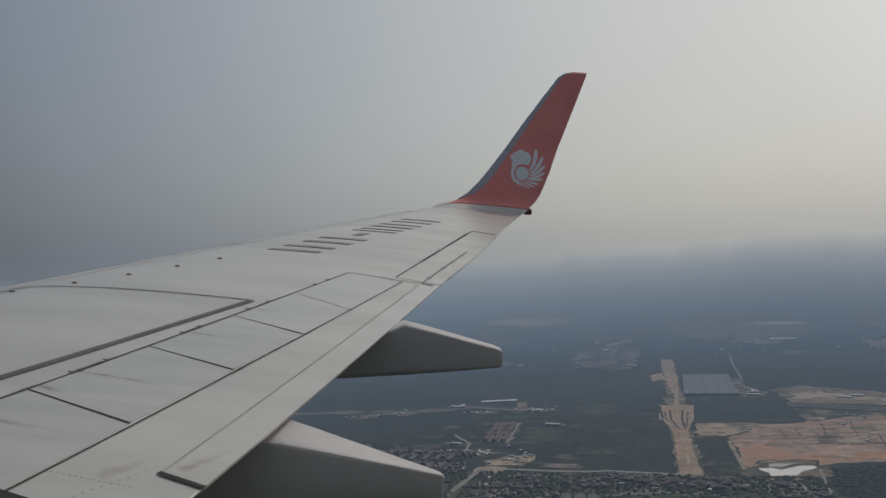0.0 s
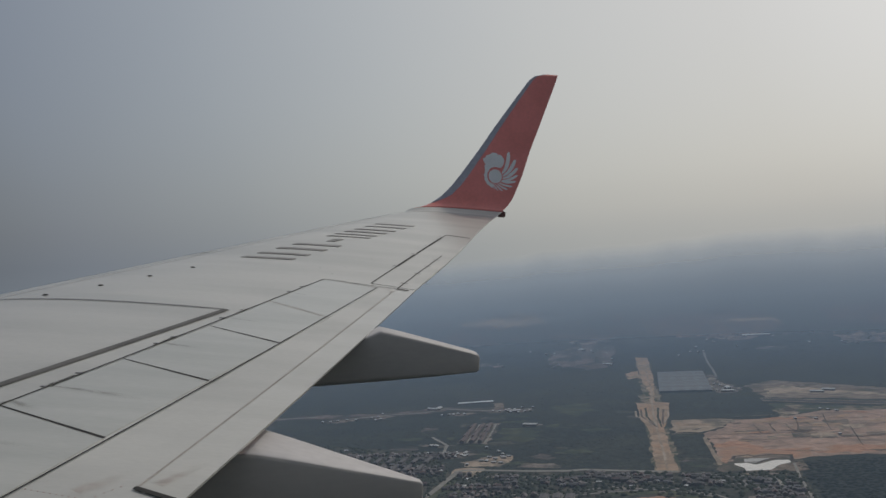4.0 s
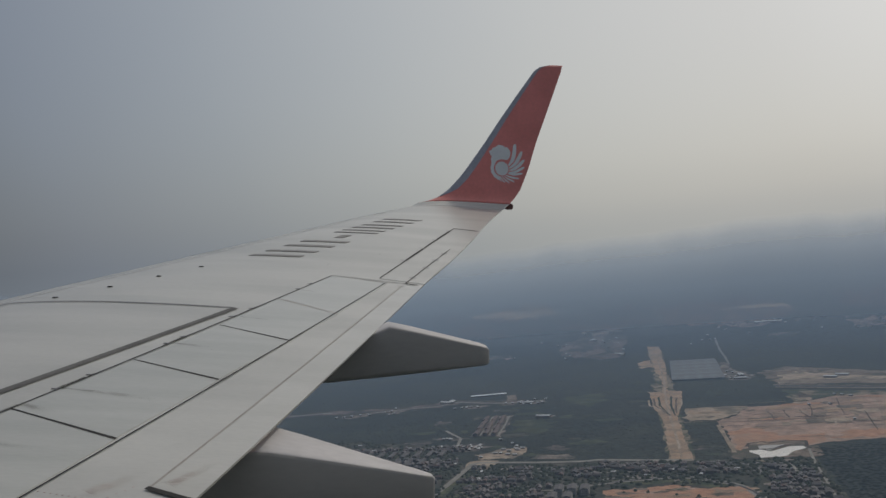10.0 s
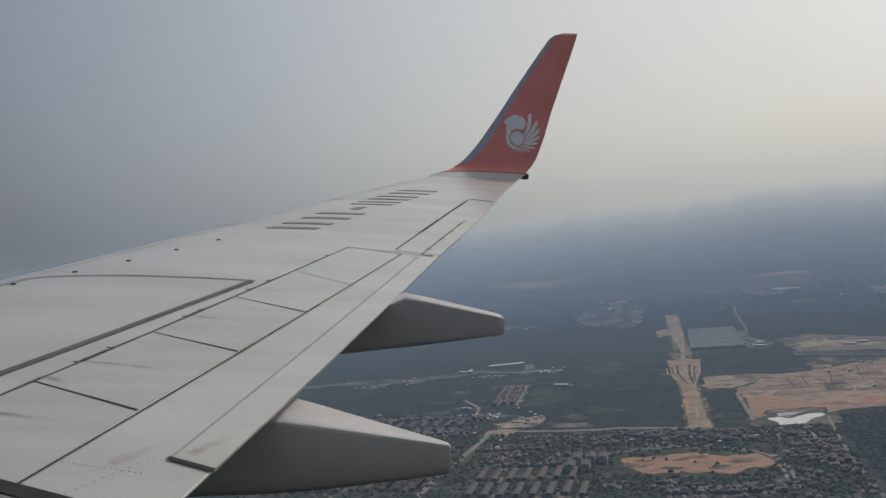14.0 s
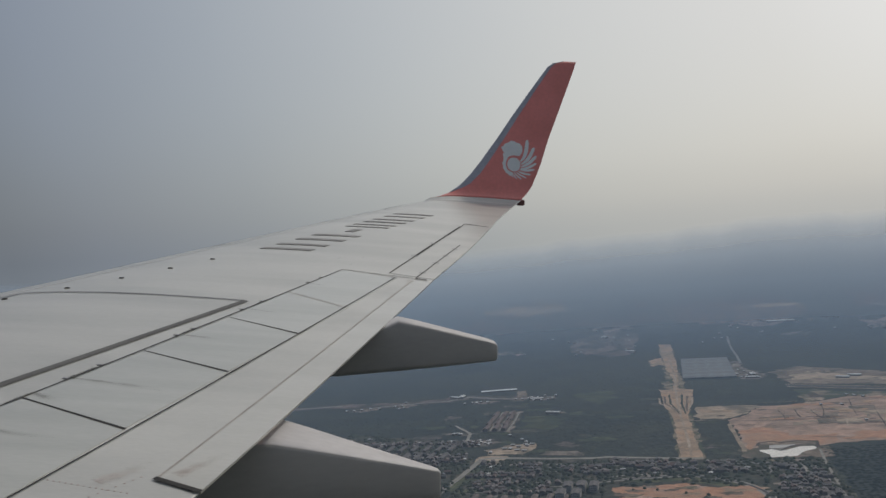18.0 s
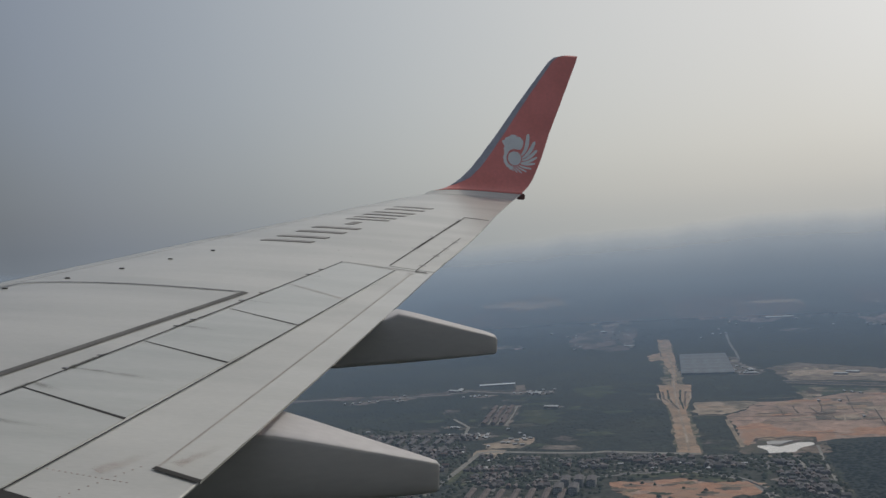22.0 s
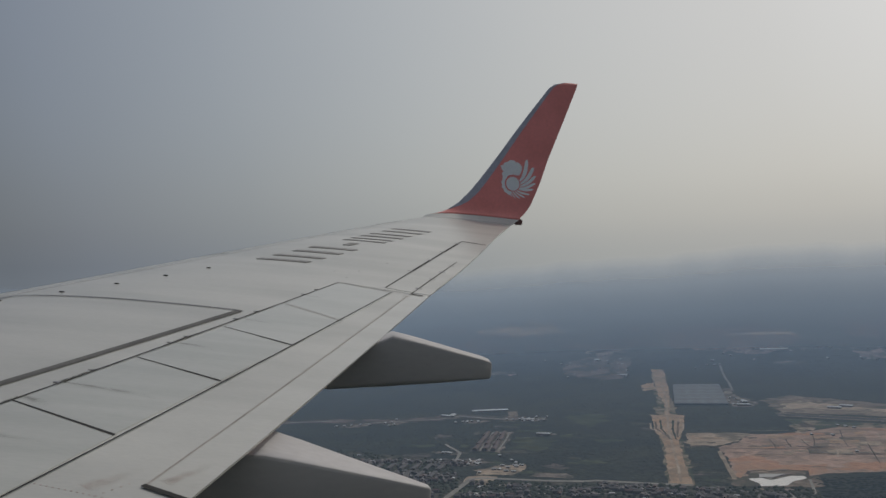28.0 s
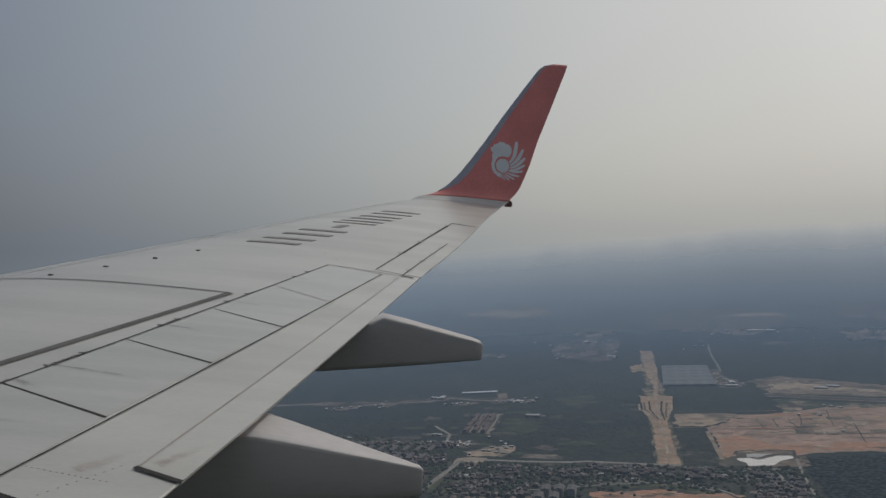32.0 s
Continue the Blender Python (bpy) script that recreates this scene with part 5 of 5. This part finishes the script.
copies(shack, [(*seen_at(*a), pick.uniform(0, 180), True) for a in SPOTS] + [(*seen_at(pick.uniform(-2, 33), pick.choice((3.2, 3.6, 3.9, 4.4, 5.0, 5.6)) + pick.uniform(-0.15, 0.15)), pick.uniform(0, 180), True) for _ in range(44)]
       + scatter(10, -400, 230, -110, 8, 30) + scatter(10, -420, -325, 95, 180, 12) + scatter(12, -490, -430, 170, 230, 10) + scatter(8, -790, -450, 0, 300, 30)
       + [(p, q, GRID + 8 * (k % 5)) for k, (p, q) in enumerate(((-936, 672), (-914, 675), (-895, 686), (-873, 700), (-846, 698), (-809, 728), (-793, 743), (-794, 792), (-775, 704), (-784, 687), (-587, 752), (-575, 757), (-563, 763), (-543, 759), (-532, 309), (-520, 300),
          (-539, 307), (-525, 305), (-399, 279), (-363, 229), (-350, 201), (-468, 795), (-448, 791), (-431, 804), (-412, 767), (-408, 815), (-390, 763), (-390, 845), (-373, 775), (-361, 789), (-359, 846), (-425, 819), (-605, 741), (-572, 744), (-540, 751),
          (171, 1226), (187, 1199), (191, 1113), (172, 1078), (211, 1149), (219, 1065), (163, 1142), (399, 707), (415, 692), (432, 676), (380, 366), (317, 575), (364, 566)))])

# scattered villages in the middle distance
cottage = building("cottage", 9, 13, 5, 2.0, M_WALL, M_ROOF[2], "small village house with tan roof", "house", "village houses in the forest")
hut = building("cottage", 8, 12, 5, 1.6, M_WALL, M_ROOF[1], "small village house with grey roof", "house", "village houses in the forest")
homes = []
for az, dip, n in ((9.0, 3.9, 14), (14.0, 6.0, 24), (16.6, 3.9, 8), (20.0, 4.3, 24), (23.2, 4.9, 22), (30.0, 4.1, 14), (30.5, 5.4, 12), (26.8, 4.9, 6)):
    for m in range(5):
        a, d = az + pick.uniform(-1.3, 1.3), dip + pick.uniform(-0.2, 0.2)
        wide, deep = pick.uniform(0.3, 1.0), pick.uniform(0.03, 0.09) * dip / 4
        field("village_ground", [seen_at(a + wide * math.cos(t) * pick.uniform(0.5, 1.2), d - deep * math.sin(t) * pick.uniform(0.5, 1.2)) for t in [i * math.tau / 9 for i in range(9)]],
              pick.choice((M_VILLAGE, M_VILLAGE, M_VILLAGE2)), 3.2 + 0.1 * m + 0.01 * dip, "dull brown ground of a forest village", local=False, rough=14)
    homes += [(*seen_at(az + pick.gauss(0, 0.75), dip + pick.gauss(0, 0.11)), pick.uniform(0, 180), True) for _ in range(n)]
copies(cottage, homes[::2])
copies(hut, homes[1::2])

# terraced rows
row = building("terraced_row", 10, 64, 5.5, 1.7, M_WALL, M_ROOF[2], "long terraced row of houses with tan roofs", "terrace", "terraced rows")
rows_at = [(-770 + 27 * i, -330 + 90 * (j % 2) + 95 * (j // 2 * 2 - (j % 2) * 1), GRID) for i in range(12) for j in range(2)]
rows_at += [(-370 + 26 * i, -290 + rnd.uniform(-6, 6), GRID) for i in range(7)] + [(-370 + 26 * i, -380 + rnd.uniform(-6, 6), GRID) for i in range(8)]
copies(row, rows_at)
row2 = building("terraced_row", 11, 54, 6, 2.6, M_WALL, M_ROOF[0], "long terraced row of houses with brown roofs", "terrace", "terraced rows by the forest")
copies(row2, [(-468 + 21 * i - 3 * j + rnd.uniform(-2, 2), 358 + 62 * j + rnd.uniform(-5, 5), GRID) for i in range(3) for j in range(4)])
row3 = building("terraced_row", 10, 52, 5.5, 1.7, M_WALL, M_ROOF[1], "terraced row of houses with grey roofs", "terrace", "terraced rows by the towers")
copies(row3, [(-700 + 28 * i, 60 + 75 * j, GRID) for i in range(8) for j in range(2)])

for p in (-458, -436, -414):
    way("lane", [(p, 340), (p - 4, 470), (p - 12, 592)], 5, M_ROAD, 0.8, "pale lane between terraced rows", clear=False, rough=0.6)
# long pale shed and farm buildings
shed = building("long_shed", 15, 108, 4, 2, M_WALL, M_TIN, "long shed with bright white metal roof", "warehouse")
put(shed, -546, 959, GRID + 90 + 16)
far_shed = building("long_shed", 18, 100, 5, 3, M_WALL, M_DULLTIN, "far long shed with white metal roof", "warehouse")
a, b = Vector(seen_at(23.40, 5.06)), Vector(seen_at(24.72, 5.01))
put(far_shed, (a.x + b.x) / 2, (a.y + b.y) / 2, math.degrees(math.atan2(b.y - a.y, b.x - a.x)) - 90, True)
store = building("warehouse", 16, 36, 5, 2, M_WALL, M_DULLTIN, "warehouse with pale metal roof", "warehouse", "warehouses")
copies(store, [(198, 1062, GRID + 90), (206, 1130, GRID + 4), (660, 800, GRID + 80), (700, 940, GRID + 90), (-405, 782, GRID + 90), (-332, 556, GRID + 80), (478, 1035, GRID + 70), (441, 1003, GRID + 70), (-640, 860, GRID), (-655, 850, GRID + 60)]
       + [(*seen_at(a, d), 20 + 30 * (i % 3), True) for i, (a, d) in enumerate(((28.66, 4.34), (29.05, 4.36), (29.43, 4.38), (27.96, 3.81), (28.30, 3.86), (28.91, 3.61), (29.39, 3.61), (29.57, 3.85), (30.4, 4.1), (13.9, 5.56), (15.4, 6.48), (5.2, 5.1), (3.8, 5.0)))])
net = building("shade_house", 38, 233, 5, 0.5, M_NET, M_NET, "long low shade house with grey netting roof", "greenhouse", "shade houses")
copies(net, [(20 + 39 * i, 1075 + 118 + 236 * j, GRID) for i in range(4) for j in range(2)])
keep_clear([at(*p) for p in ((0, 1060), (235, 1030), (235, 1330), (180, 1560), (0, 1575))])

# pale apartment blocks by the ring road
def apartment_block(w, l, floors, label):
    ob = new("apartment_block")
    h = floors * 3.2
    for nm, me, m in (("wall", box_mesh("wall", w, l, h), M_PLASTER), ("roof", gable_mesh("roof", w, l, h, 1.6, 0.5), M_ROOF[1])):
        me.materials.append(m)
        new(nm, me).parent = ob
    for side in (-1, 1):
        for f in range(floors):
            bm = bmesh.new()
            for k in range(int(w / 3.2)):
                x = -w / 2 + 1.6 + 3.2 * k
                box(bm, x - 0.9, x + 0.9, side * l / 2 - 0.1, side * l / 2 + 0.12, 1.0 + f * 3.2, 2.4 + f * 3.2)
            part("window_row", bm, M_WINDOW, ob)
    return tagged(ob, label, "apartment building", "apartment blocks by the ring road")


M_PLASTER = material("pale_plaster", (0.34, 0.325, 0.30), 0.85, fine=0.6, coarse=0.06, vary=0.12)
M_WINDOW = material("dark_window", (0.06, 0.065, 0.07), 0.3, vary=0.1)
copies(apartment_block(15, 34, 4, "pale plaster apartment block of four storeys"), [(-215, -212, GRID), (-192, -208, GRID), (-170, -212, GRID), (-222, -262, GRID), (-196, -262, GRID)])
tower = apartment_block(17, 20, 16, "pale grey apartment tower of sixteen storeys")
tower["group"] = "apartment towers"
copies(tower, [(-914, 163, GRID), (-892, 161, GRID), (-881, 178, GRID)])

# ---------------------------------------------------------------- land passed before and after: highway, factories, estates
def plain(name, pts, mat, lift, label, category="field", rough=6.0):
    return field(name, pts, mat, lift, label, category, rough, True, False)


way("highway", [(2666, 4200), (2298, 3415), (2066, 2653), (1884, 2073), (1754, 1656), (1640, 1200)], 34, M_ROAD, 1.2, "long straight pale highway through forest", local=False)
way("highway_lane", [(2666, 4200), (2298, 3415), (2066, 2653), (1884, 2073), (1754, 1656), (1640, 1200)], 10, M_ASPH, 1.4, "dark worn lanes of a straight highway", clear=False, local=False)
plain("cleared_plot", [(2398, 3485), (2585, 3499), (2739, 3530), (2490, 3216), (2384, 3262)], M_TANBITS, 1.0, "tan clearing beside a highway", rough=12)
plain("rough_field", [(2721, 3292), (2859, 3276), (2736, 2917), (2604, 2864)], M_MEADOW, 1.0, "green and brown field near a highway", rough=12)
plain("factory_yard", [(1945, 2460), (2230, 2470), (2190, 2240), (1935, 2270)], M_VILLAGE2, 0.5, "dusty yard of a factory estate")
plain("factory_yard", [(1860, 2030), (1961, 2002), (1907, 1797), (1814, 1821)], M_TANBITS, 0.5, "pale yard with curved tracks beside a highway")
plain("terrace_ground", [(2040, 2205), (2350, 2150), (2290, 1995), (2015, 2065)], M_VILLAGE, 0.5, "brown ground between terraced rows")
plain("terrace_ground", [(2310, 1903), (2473, 1872), (2412, 1764), (2262, 1778)], M_VILLAGE, 0.5, "brown ground between terraced rows")
plain("terrace_ground", [(1544, 2544), (1695, 2451), (1904, 2484), (1798, 2278), (1629, 2299), (1475, 2339)], M_VILLAGE, 0.5, "brown ground between terraced rows")
plain("estate_ground", [(2108, 1769), (2207, 1755), (2134, 1564), (2050, 1575)], M_VILLAGE2, 0.5, "pale ground of a small estate")
plain("cleared_plot", [(1376, 1607), (1525, 1593), (1460, 1415), (1365, 1390), (1327, 1474)], M_TANBITS, 0.6, "scraped tan earth inside a curved road", rough=10)
way("road", [(2345, 2088), (2297, 1907), (2227, 1763), (2179, 1554)], 10, M_ROAD, 0.9, "pale road past an estate", local=False)
way("road", [(1275, 1439), (1322, 1577), (1399, 1655), (1470, 1650), (1503, 1589), (1485, 1501)], 8, M_ROAD, 0.95, "pale curved road round scraped earth", local=False)
way("road", [(1386, 1923), (1477, 1762), (1539, 1679), (1510, 1544), (1449, 1354)], 9, M_STREET, 0.9, "worn road past sheds", local=False)
copies(building("factory_hall", 40, 96, 8, 1.5, M_WALL, M_DULLTIN, "long factory hall with grey metal roof", "factory", "factory halls by the highway"),
       [(2020, 2350, 72, True), (2110, 2330, 72, True), (2150, 2400, 72, True), (2010, 1905, 70, True), (2030, 1870, 70, True)])
copies(building("white_hall", 14, 60, 6, 1.5, M_WALL, M_TIN, "narrow hall with white metal roof", "factory", "white halls in a factory estate"),
       [(2225, 2321, 20, True), (2271, 2340, 20, True), (2300, 2335, 20, True), (1394, 1421, 30, True), (1420, 1428, 30, True), (1448, 1412, 30, True)])
row4 = building("terraced_row", 11, 90, 6, 2.2, M_WALL, M_ROOF[0], "long terraced row with brown tiled roofs", "terrace", "terraced rows by the highway")
copies(row4, [(2060 + 24 * i, 2130 - 5 * i, -18, True) for i in range(12)] + [(2300 + 26 * i, 1835 - 4 * i, -18, True) for i in range(6)] + [(1540 + 26 * i, 2420 - 4 * i, -18, True) for i in range(11)])
plain("estate_ground", [(-1096, 2221), (-695, 2107), (-742, 1943), (-778, 1882), (-840, 1660), (-1100, 1740), (-1120, 2000)], M_VILLAGE2, 0.5, "pale ground of a planned housing estate")
plain("rough_field", [(-692, 2106), (-645, 2093), (-754, 1693), (-810, 1706)], M_MEADOW, 0.55, "strip of rough grass beside an estate")
plain("cleared_plot", [(-1060, 1889), (-987, 1903), (-1010, 1820), (-1059, 1811)], M_TANBITS, 0.7, "pale court inside a ring road", rough=4)
way("ring_road", [(-1099, 1966), (-1049, 2044), (-972, 2034), (-926, 1974), (-924, 1870), (-960, 1772), (-1017, 1743), (-1062, 1768), (-1105, 1860), (-1099, 1966)], 9, M_STREET, 0.9, "oval ring road in a planned estate", local=False)
way("road", [(-1187, 2524), (-1161, 2308), (-1156, 2092), (-1144, 1800)], 16, M_ROAD, 0.9, "pale curved road beside an estate", local=False)
row5 = building("terraced_row", 10, 70, 5.5, 1.6, M_WALL, M_DULLTIN, "terraced row with pale grey roofs", "terrace", "terraced rows of a planned estate")
copies(row5, [(-1070 + 27 * i, 2150 - 8 * i, -18, True) for i in range(13)] + [(-895 + 22 * i, 1850 - 5 * i, -24, True) for i in range(5)] + [(-920 + 22 * i, 1745 - 5 * i, -24, True) for i in range(5)])
plain("town_ground", [(-689, 1859), (-534, 1818), (-612, 1605), (-737, 1635)], M_SCRUB, 0.4, "grey green ground of a small town")

# ---------------------------------------------------------------- forest: crowns over all land that stays free
def crowns(name, places, mat, label):
    """Low domes with uneven outline, joined into one mesh."""
    tmpl = [(0.0, 0.0, 1.0)] + [(0.62 * math.cos(a), 0.62 * math.sin(a), 0.72) for a in [i * math.tau / 5 for i in range(5)]] + [(math.cos(a + 0.6), math.sin(a + 0.6), 0.0) for a in [i * math.tau / 5 for i in range(5)]]
    faces = [(0, 1 + i, 1 + (i + 1) % 5) for i in range(5)] + [(1 + i, 6 + i, 1 + (i + 1) % 5) for i in range(5)] + [(6 + i, 6 + (i + 1) % 5, 1 + (i + 1) % 5) for i in range(5)]
    t, n = np.array(tmpl), len(places)
    P = np.array(places)
    gen = np.random.RandomState(3)
    rad, tall, turn = P[:, 3], P[:, 4], gen.uniform(0, 6.28, n)
    jit = gen.uniform(0.75, 1.25, (n, len(t), 3))
    v = t[None] * jit
    x = v[..., 0] * np.cos(turn)[:, None] - v[..., 1] * np.sin(turn)[:, None]
    y = v[..., 0] * np.sin(turn)[:, None] + v[..., 1] * np.cos(turn)[:, None]
    V = np.stack([x * rad[:, None] + P[:, None, 0], y * rad[:, None] + P[:, None, 1], v[..., 2] * tall[:, None] + P[:, None, 2]], -1).reshape(-1, 3)
    Fc = (np.array(faces)[None] + (np.arange(n) * len(t))[:, None, None]).reshape(-1, 3)
    me = bpy.data.meshes.new(name)
    me.vertices.add(len(V))
    me.vertices.foreach_set("co", V.ravel())
    me.loops.add(Fc.size)
    me.loops.foreach_set("vertex_index", Fc.ravel().astype(np.int32))
    me.polygons.add(len(Fc))
    me.polygons.foreach_set("loop_start", np.arange(0, Fc.size, 3, dtype=np.int32))
    me.update(calc_edges=True)
    me.materials.append(mat)
    return tagged(new(name, me), label, "forest", kind="stuff")


gen = random.Random(11)
wild, palms, town = [], [], []
MOUNDED = [at(-20 + 135 * math.cos(a), -240 + 82 * math.sin(a)) for a in [i * math.tau / 12 for i in range(12)]]
PLANT = [at(*p) for p in ((246, 96), (518, 148), (545, -660), (256, -660))]
px0, px1, py0, py1 = min(p[0] for p in PLANT), max(p[0] for p in PLANT), min(p[1] for p in PLANT), max(p[1] for p in PLANT)


def in_poly(poly, x, y):
    hit = False
    for (ax, ay), (bx, by) in zip(poly, poly[1:] + poly[:1]):
        if (ay > y) != (by > y) and x < (bx - ax) * (y - ay) / (by - ay) + ax:
            hit = not hit
    return hit


r = 980.0
while r < 3760:
    step = 8.5 + max(0, r - 1150) / 2350 * 8.5
    arc = step / r
    az = radians(-16 if r < 1900 else -8)
    while az < radians(34):
        rr, aa = r + gen.uniform(-0.45, 0.45) * step, az + gen.uniform(-0.45, 0.45) * arc
        x, y = rr * math.sin(aa), rr * math.cos(aa)
        az += arc
        size = step * gen.uniform(0.45, 0.75)
        if in_poly(PLANT, x, y):
            palms.append((x, y, GROUND - 0.5, size, gen.uniform(0.9, 1.4)))
        elif not inside(x, y):
            n = noise.noise((x * 0.004, y * 0.004, 2.0))
            if n > -0.38:
                wild.append((x, y, land_z(x, y) - 0.5, size, (gen.uniform(3, 4.2) + 2 * n) * 0.30 * (1 - 0.45 * smooth01((r - 2300) / 1500))))
        elif gen.random() < (0.05 if in_poly(MOUNDED, x, y) else 0.95 if grove(*land_pq(x, y)) else 0.36) and (in_poly([at(*p) for p in ((-430, -640), (240, -640), (240, 10), (-415, 25))], x, y) or in_poly([at(*p) for p in ((-800, -640), (-440, -640), (-430, 20), (-520, 230), (-800, 330))], x, y)):
            town.append((x, y, GROUND, size * gen.uniform(0.5, 1.2), gen.uniform(2.5, 5.5)))
    r += step
crowns("forest", wild, M_TREES, "dense dark green tropical forest canopy")
crowns("plantation", palms, M_PALMS, "dense dark plantation of palms in a block")
crowns("garden_trees", town, M_GARDEN, "scattered dark garden trees among houses")

# ---------------------------------------------------------------- tinted sheet that imitates haze over the far land
haze_mat = bpy.data.materials.new("haze_tint")
haze_mat.use_nodes = True
mn, ml = haze_mat.node_tree.nodes, haze_mat.node_tree.links
mn.clear()
m_out, m_mix, m_clear = mn.new("ShaderNodeOutputMaterial"), mn.new("ShaderNodeMixShader"), mn.new("ShaderNodeBsdfTransparent")
# haze is put into the sheet's blue colour, its opacity set by distance
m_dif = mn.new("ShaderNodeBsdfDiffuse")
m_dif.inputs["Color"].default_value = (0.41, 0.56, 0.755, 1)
m_up = mn.new("ShaderNodeCombineXYZ")
m_up.inputs["Z"].default_value = 1.0
ml.new(m_up.outputs[0], m_dif.inputs["Normal"])
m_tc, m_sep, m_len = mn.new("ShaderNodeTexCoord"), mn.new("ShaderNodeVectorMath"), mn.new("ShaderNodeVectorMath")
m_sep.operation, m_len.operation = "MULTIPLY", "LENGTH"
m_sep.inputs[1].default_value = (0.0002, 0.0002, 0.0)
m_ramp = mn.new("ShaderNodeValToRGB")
HAZE_ALPHA = [(0.0, 0.06), (0.27, 0.072), (0.36, 0.105), (0.46, 0.155), (0.58, 0.22), (0.70, 0.32), (0.80, 0.46), (0.85, 0.43), (0.885, 0.28), (0.925, 0.0)]
for i, (pos, val) in enumerate(HAZE_ALPHA):
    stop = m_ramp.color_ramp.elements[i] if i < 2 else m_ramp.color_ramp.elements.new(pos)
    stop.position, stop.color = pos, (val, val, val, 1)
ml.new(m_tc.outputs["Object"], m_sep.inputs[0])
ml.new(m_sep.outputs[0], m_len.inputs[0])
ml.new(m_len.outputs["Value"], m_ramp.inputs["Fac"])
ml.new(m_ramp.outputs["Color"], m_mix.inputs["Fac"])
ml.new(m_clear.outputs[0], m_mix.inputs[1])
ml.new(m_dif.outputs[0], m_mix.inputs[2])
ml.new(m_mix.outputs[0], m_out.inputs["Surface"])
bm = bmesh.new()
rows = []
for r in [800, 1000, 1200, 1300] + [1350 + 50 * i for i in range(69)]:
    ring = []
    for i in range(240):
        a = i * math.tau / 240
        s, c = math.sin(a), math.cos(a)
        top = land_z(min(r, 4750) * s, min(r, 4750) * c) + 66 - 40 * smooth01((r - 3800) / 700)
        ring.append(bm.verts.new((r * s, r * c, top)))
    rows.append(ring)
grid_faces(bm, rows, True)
mist = finish("haze_sheet", bm, haze_mat, None, "", True)
tagged(mist, "pale blue see-through sheet imitating haze over far forest and hills", "mist", kind="structure")
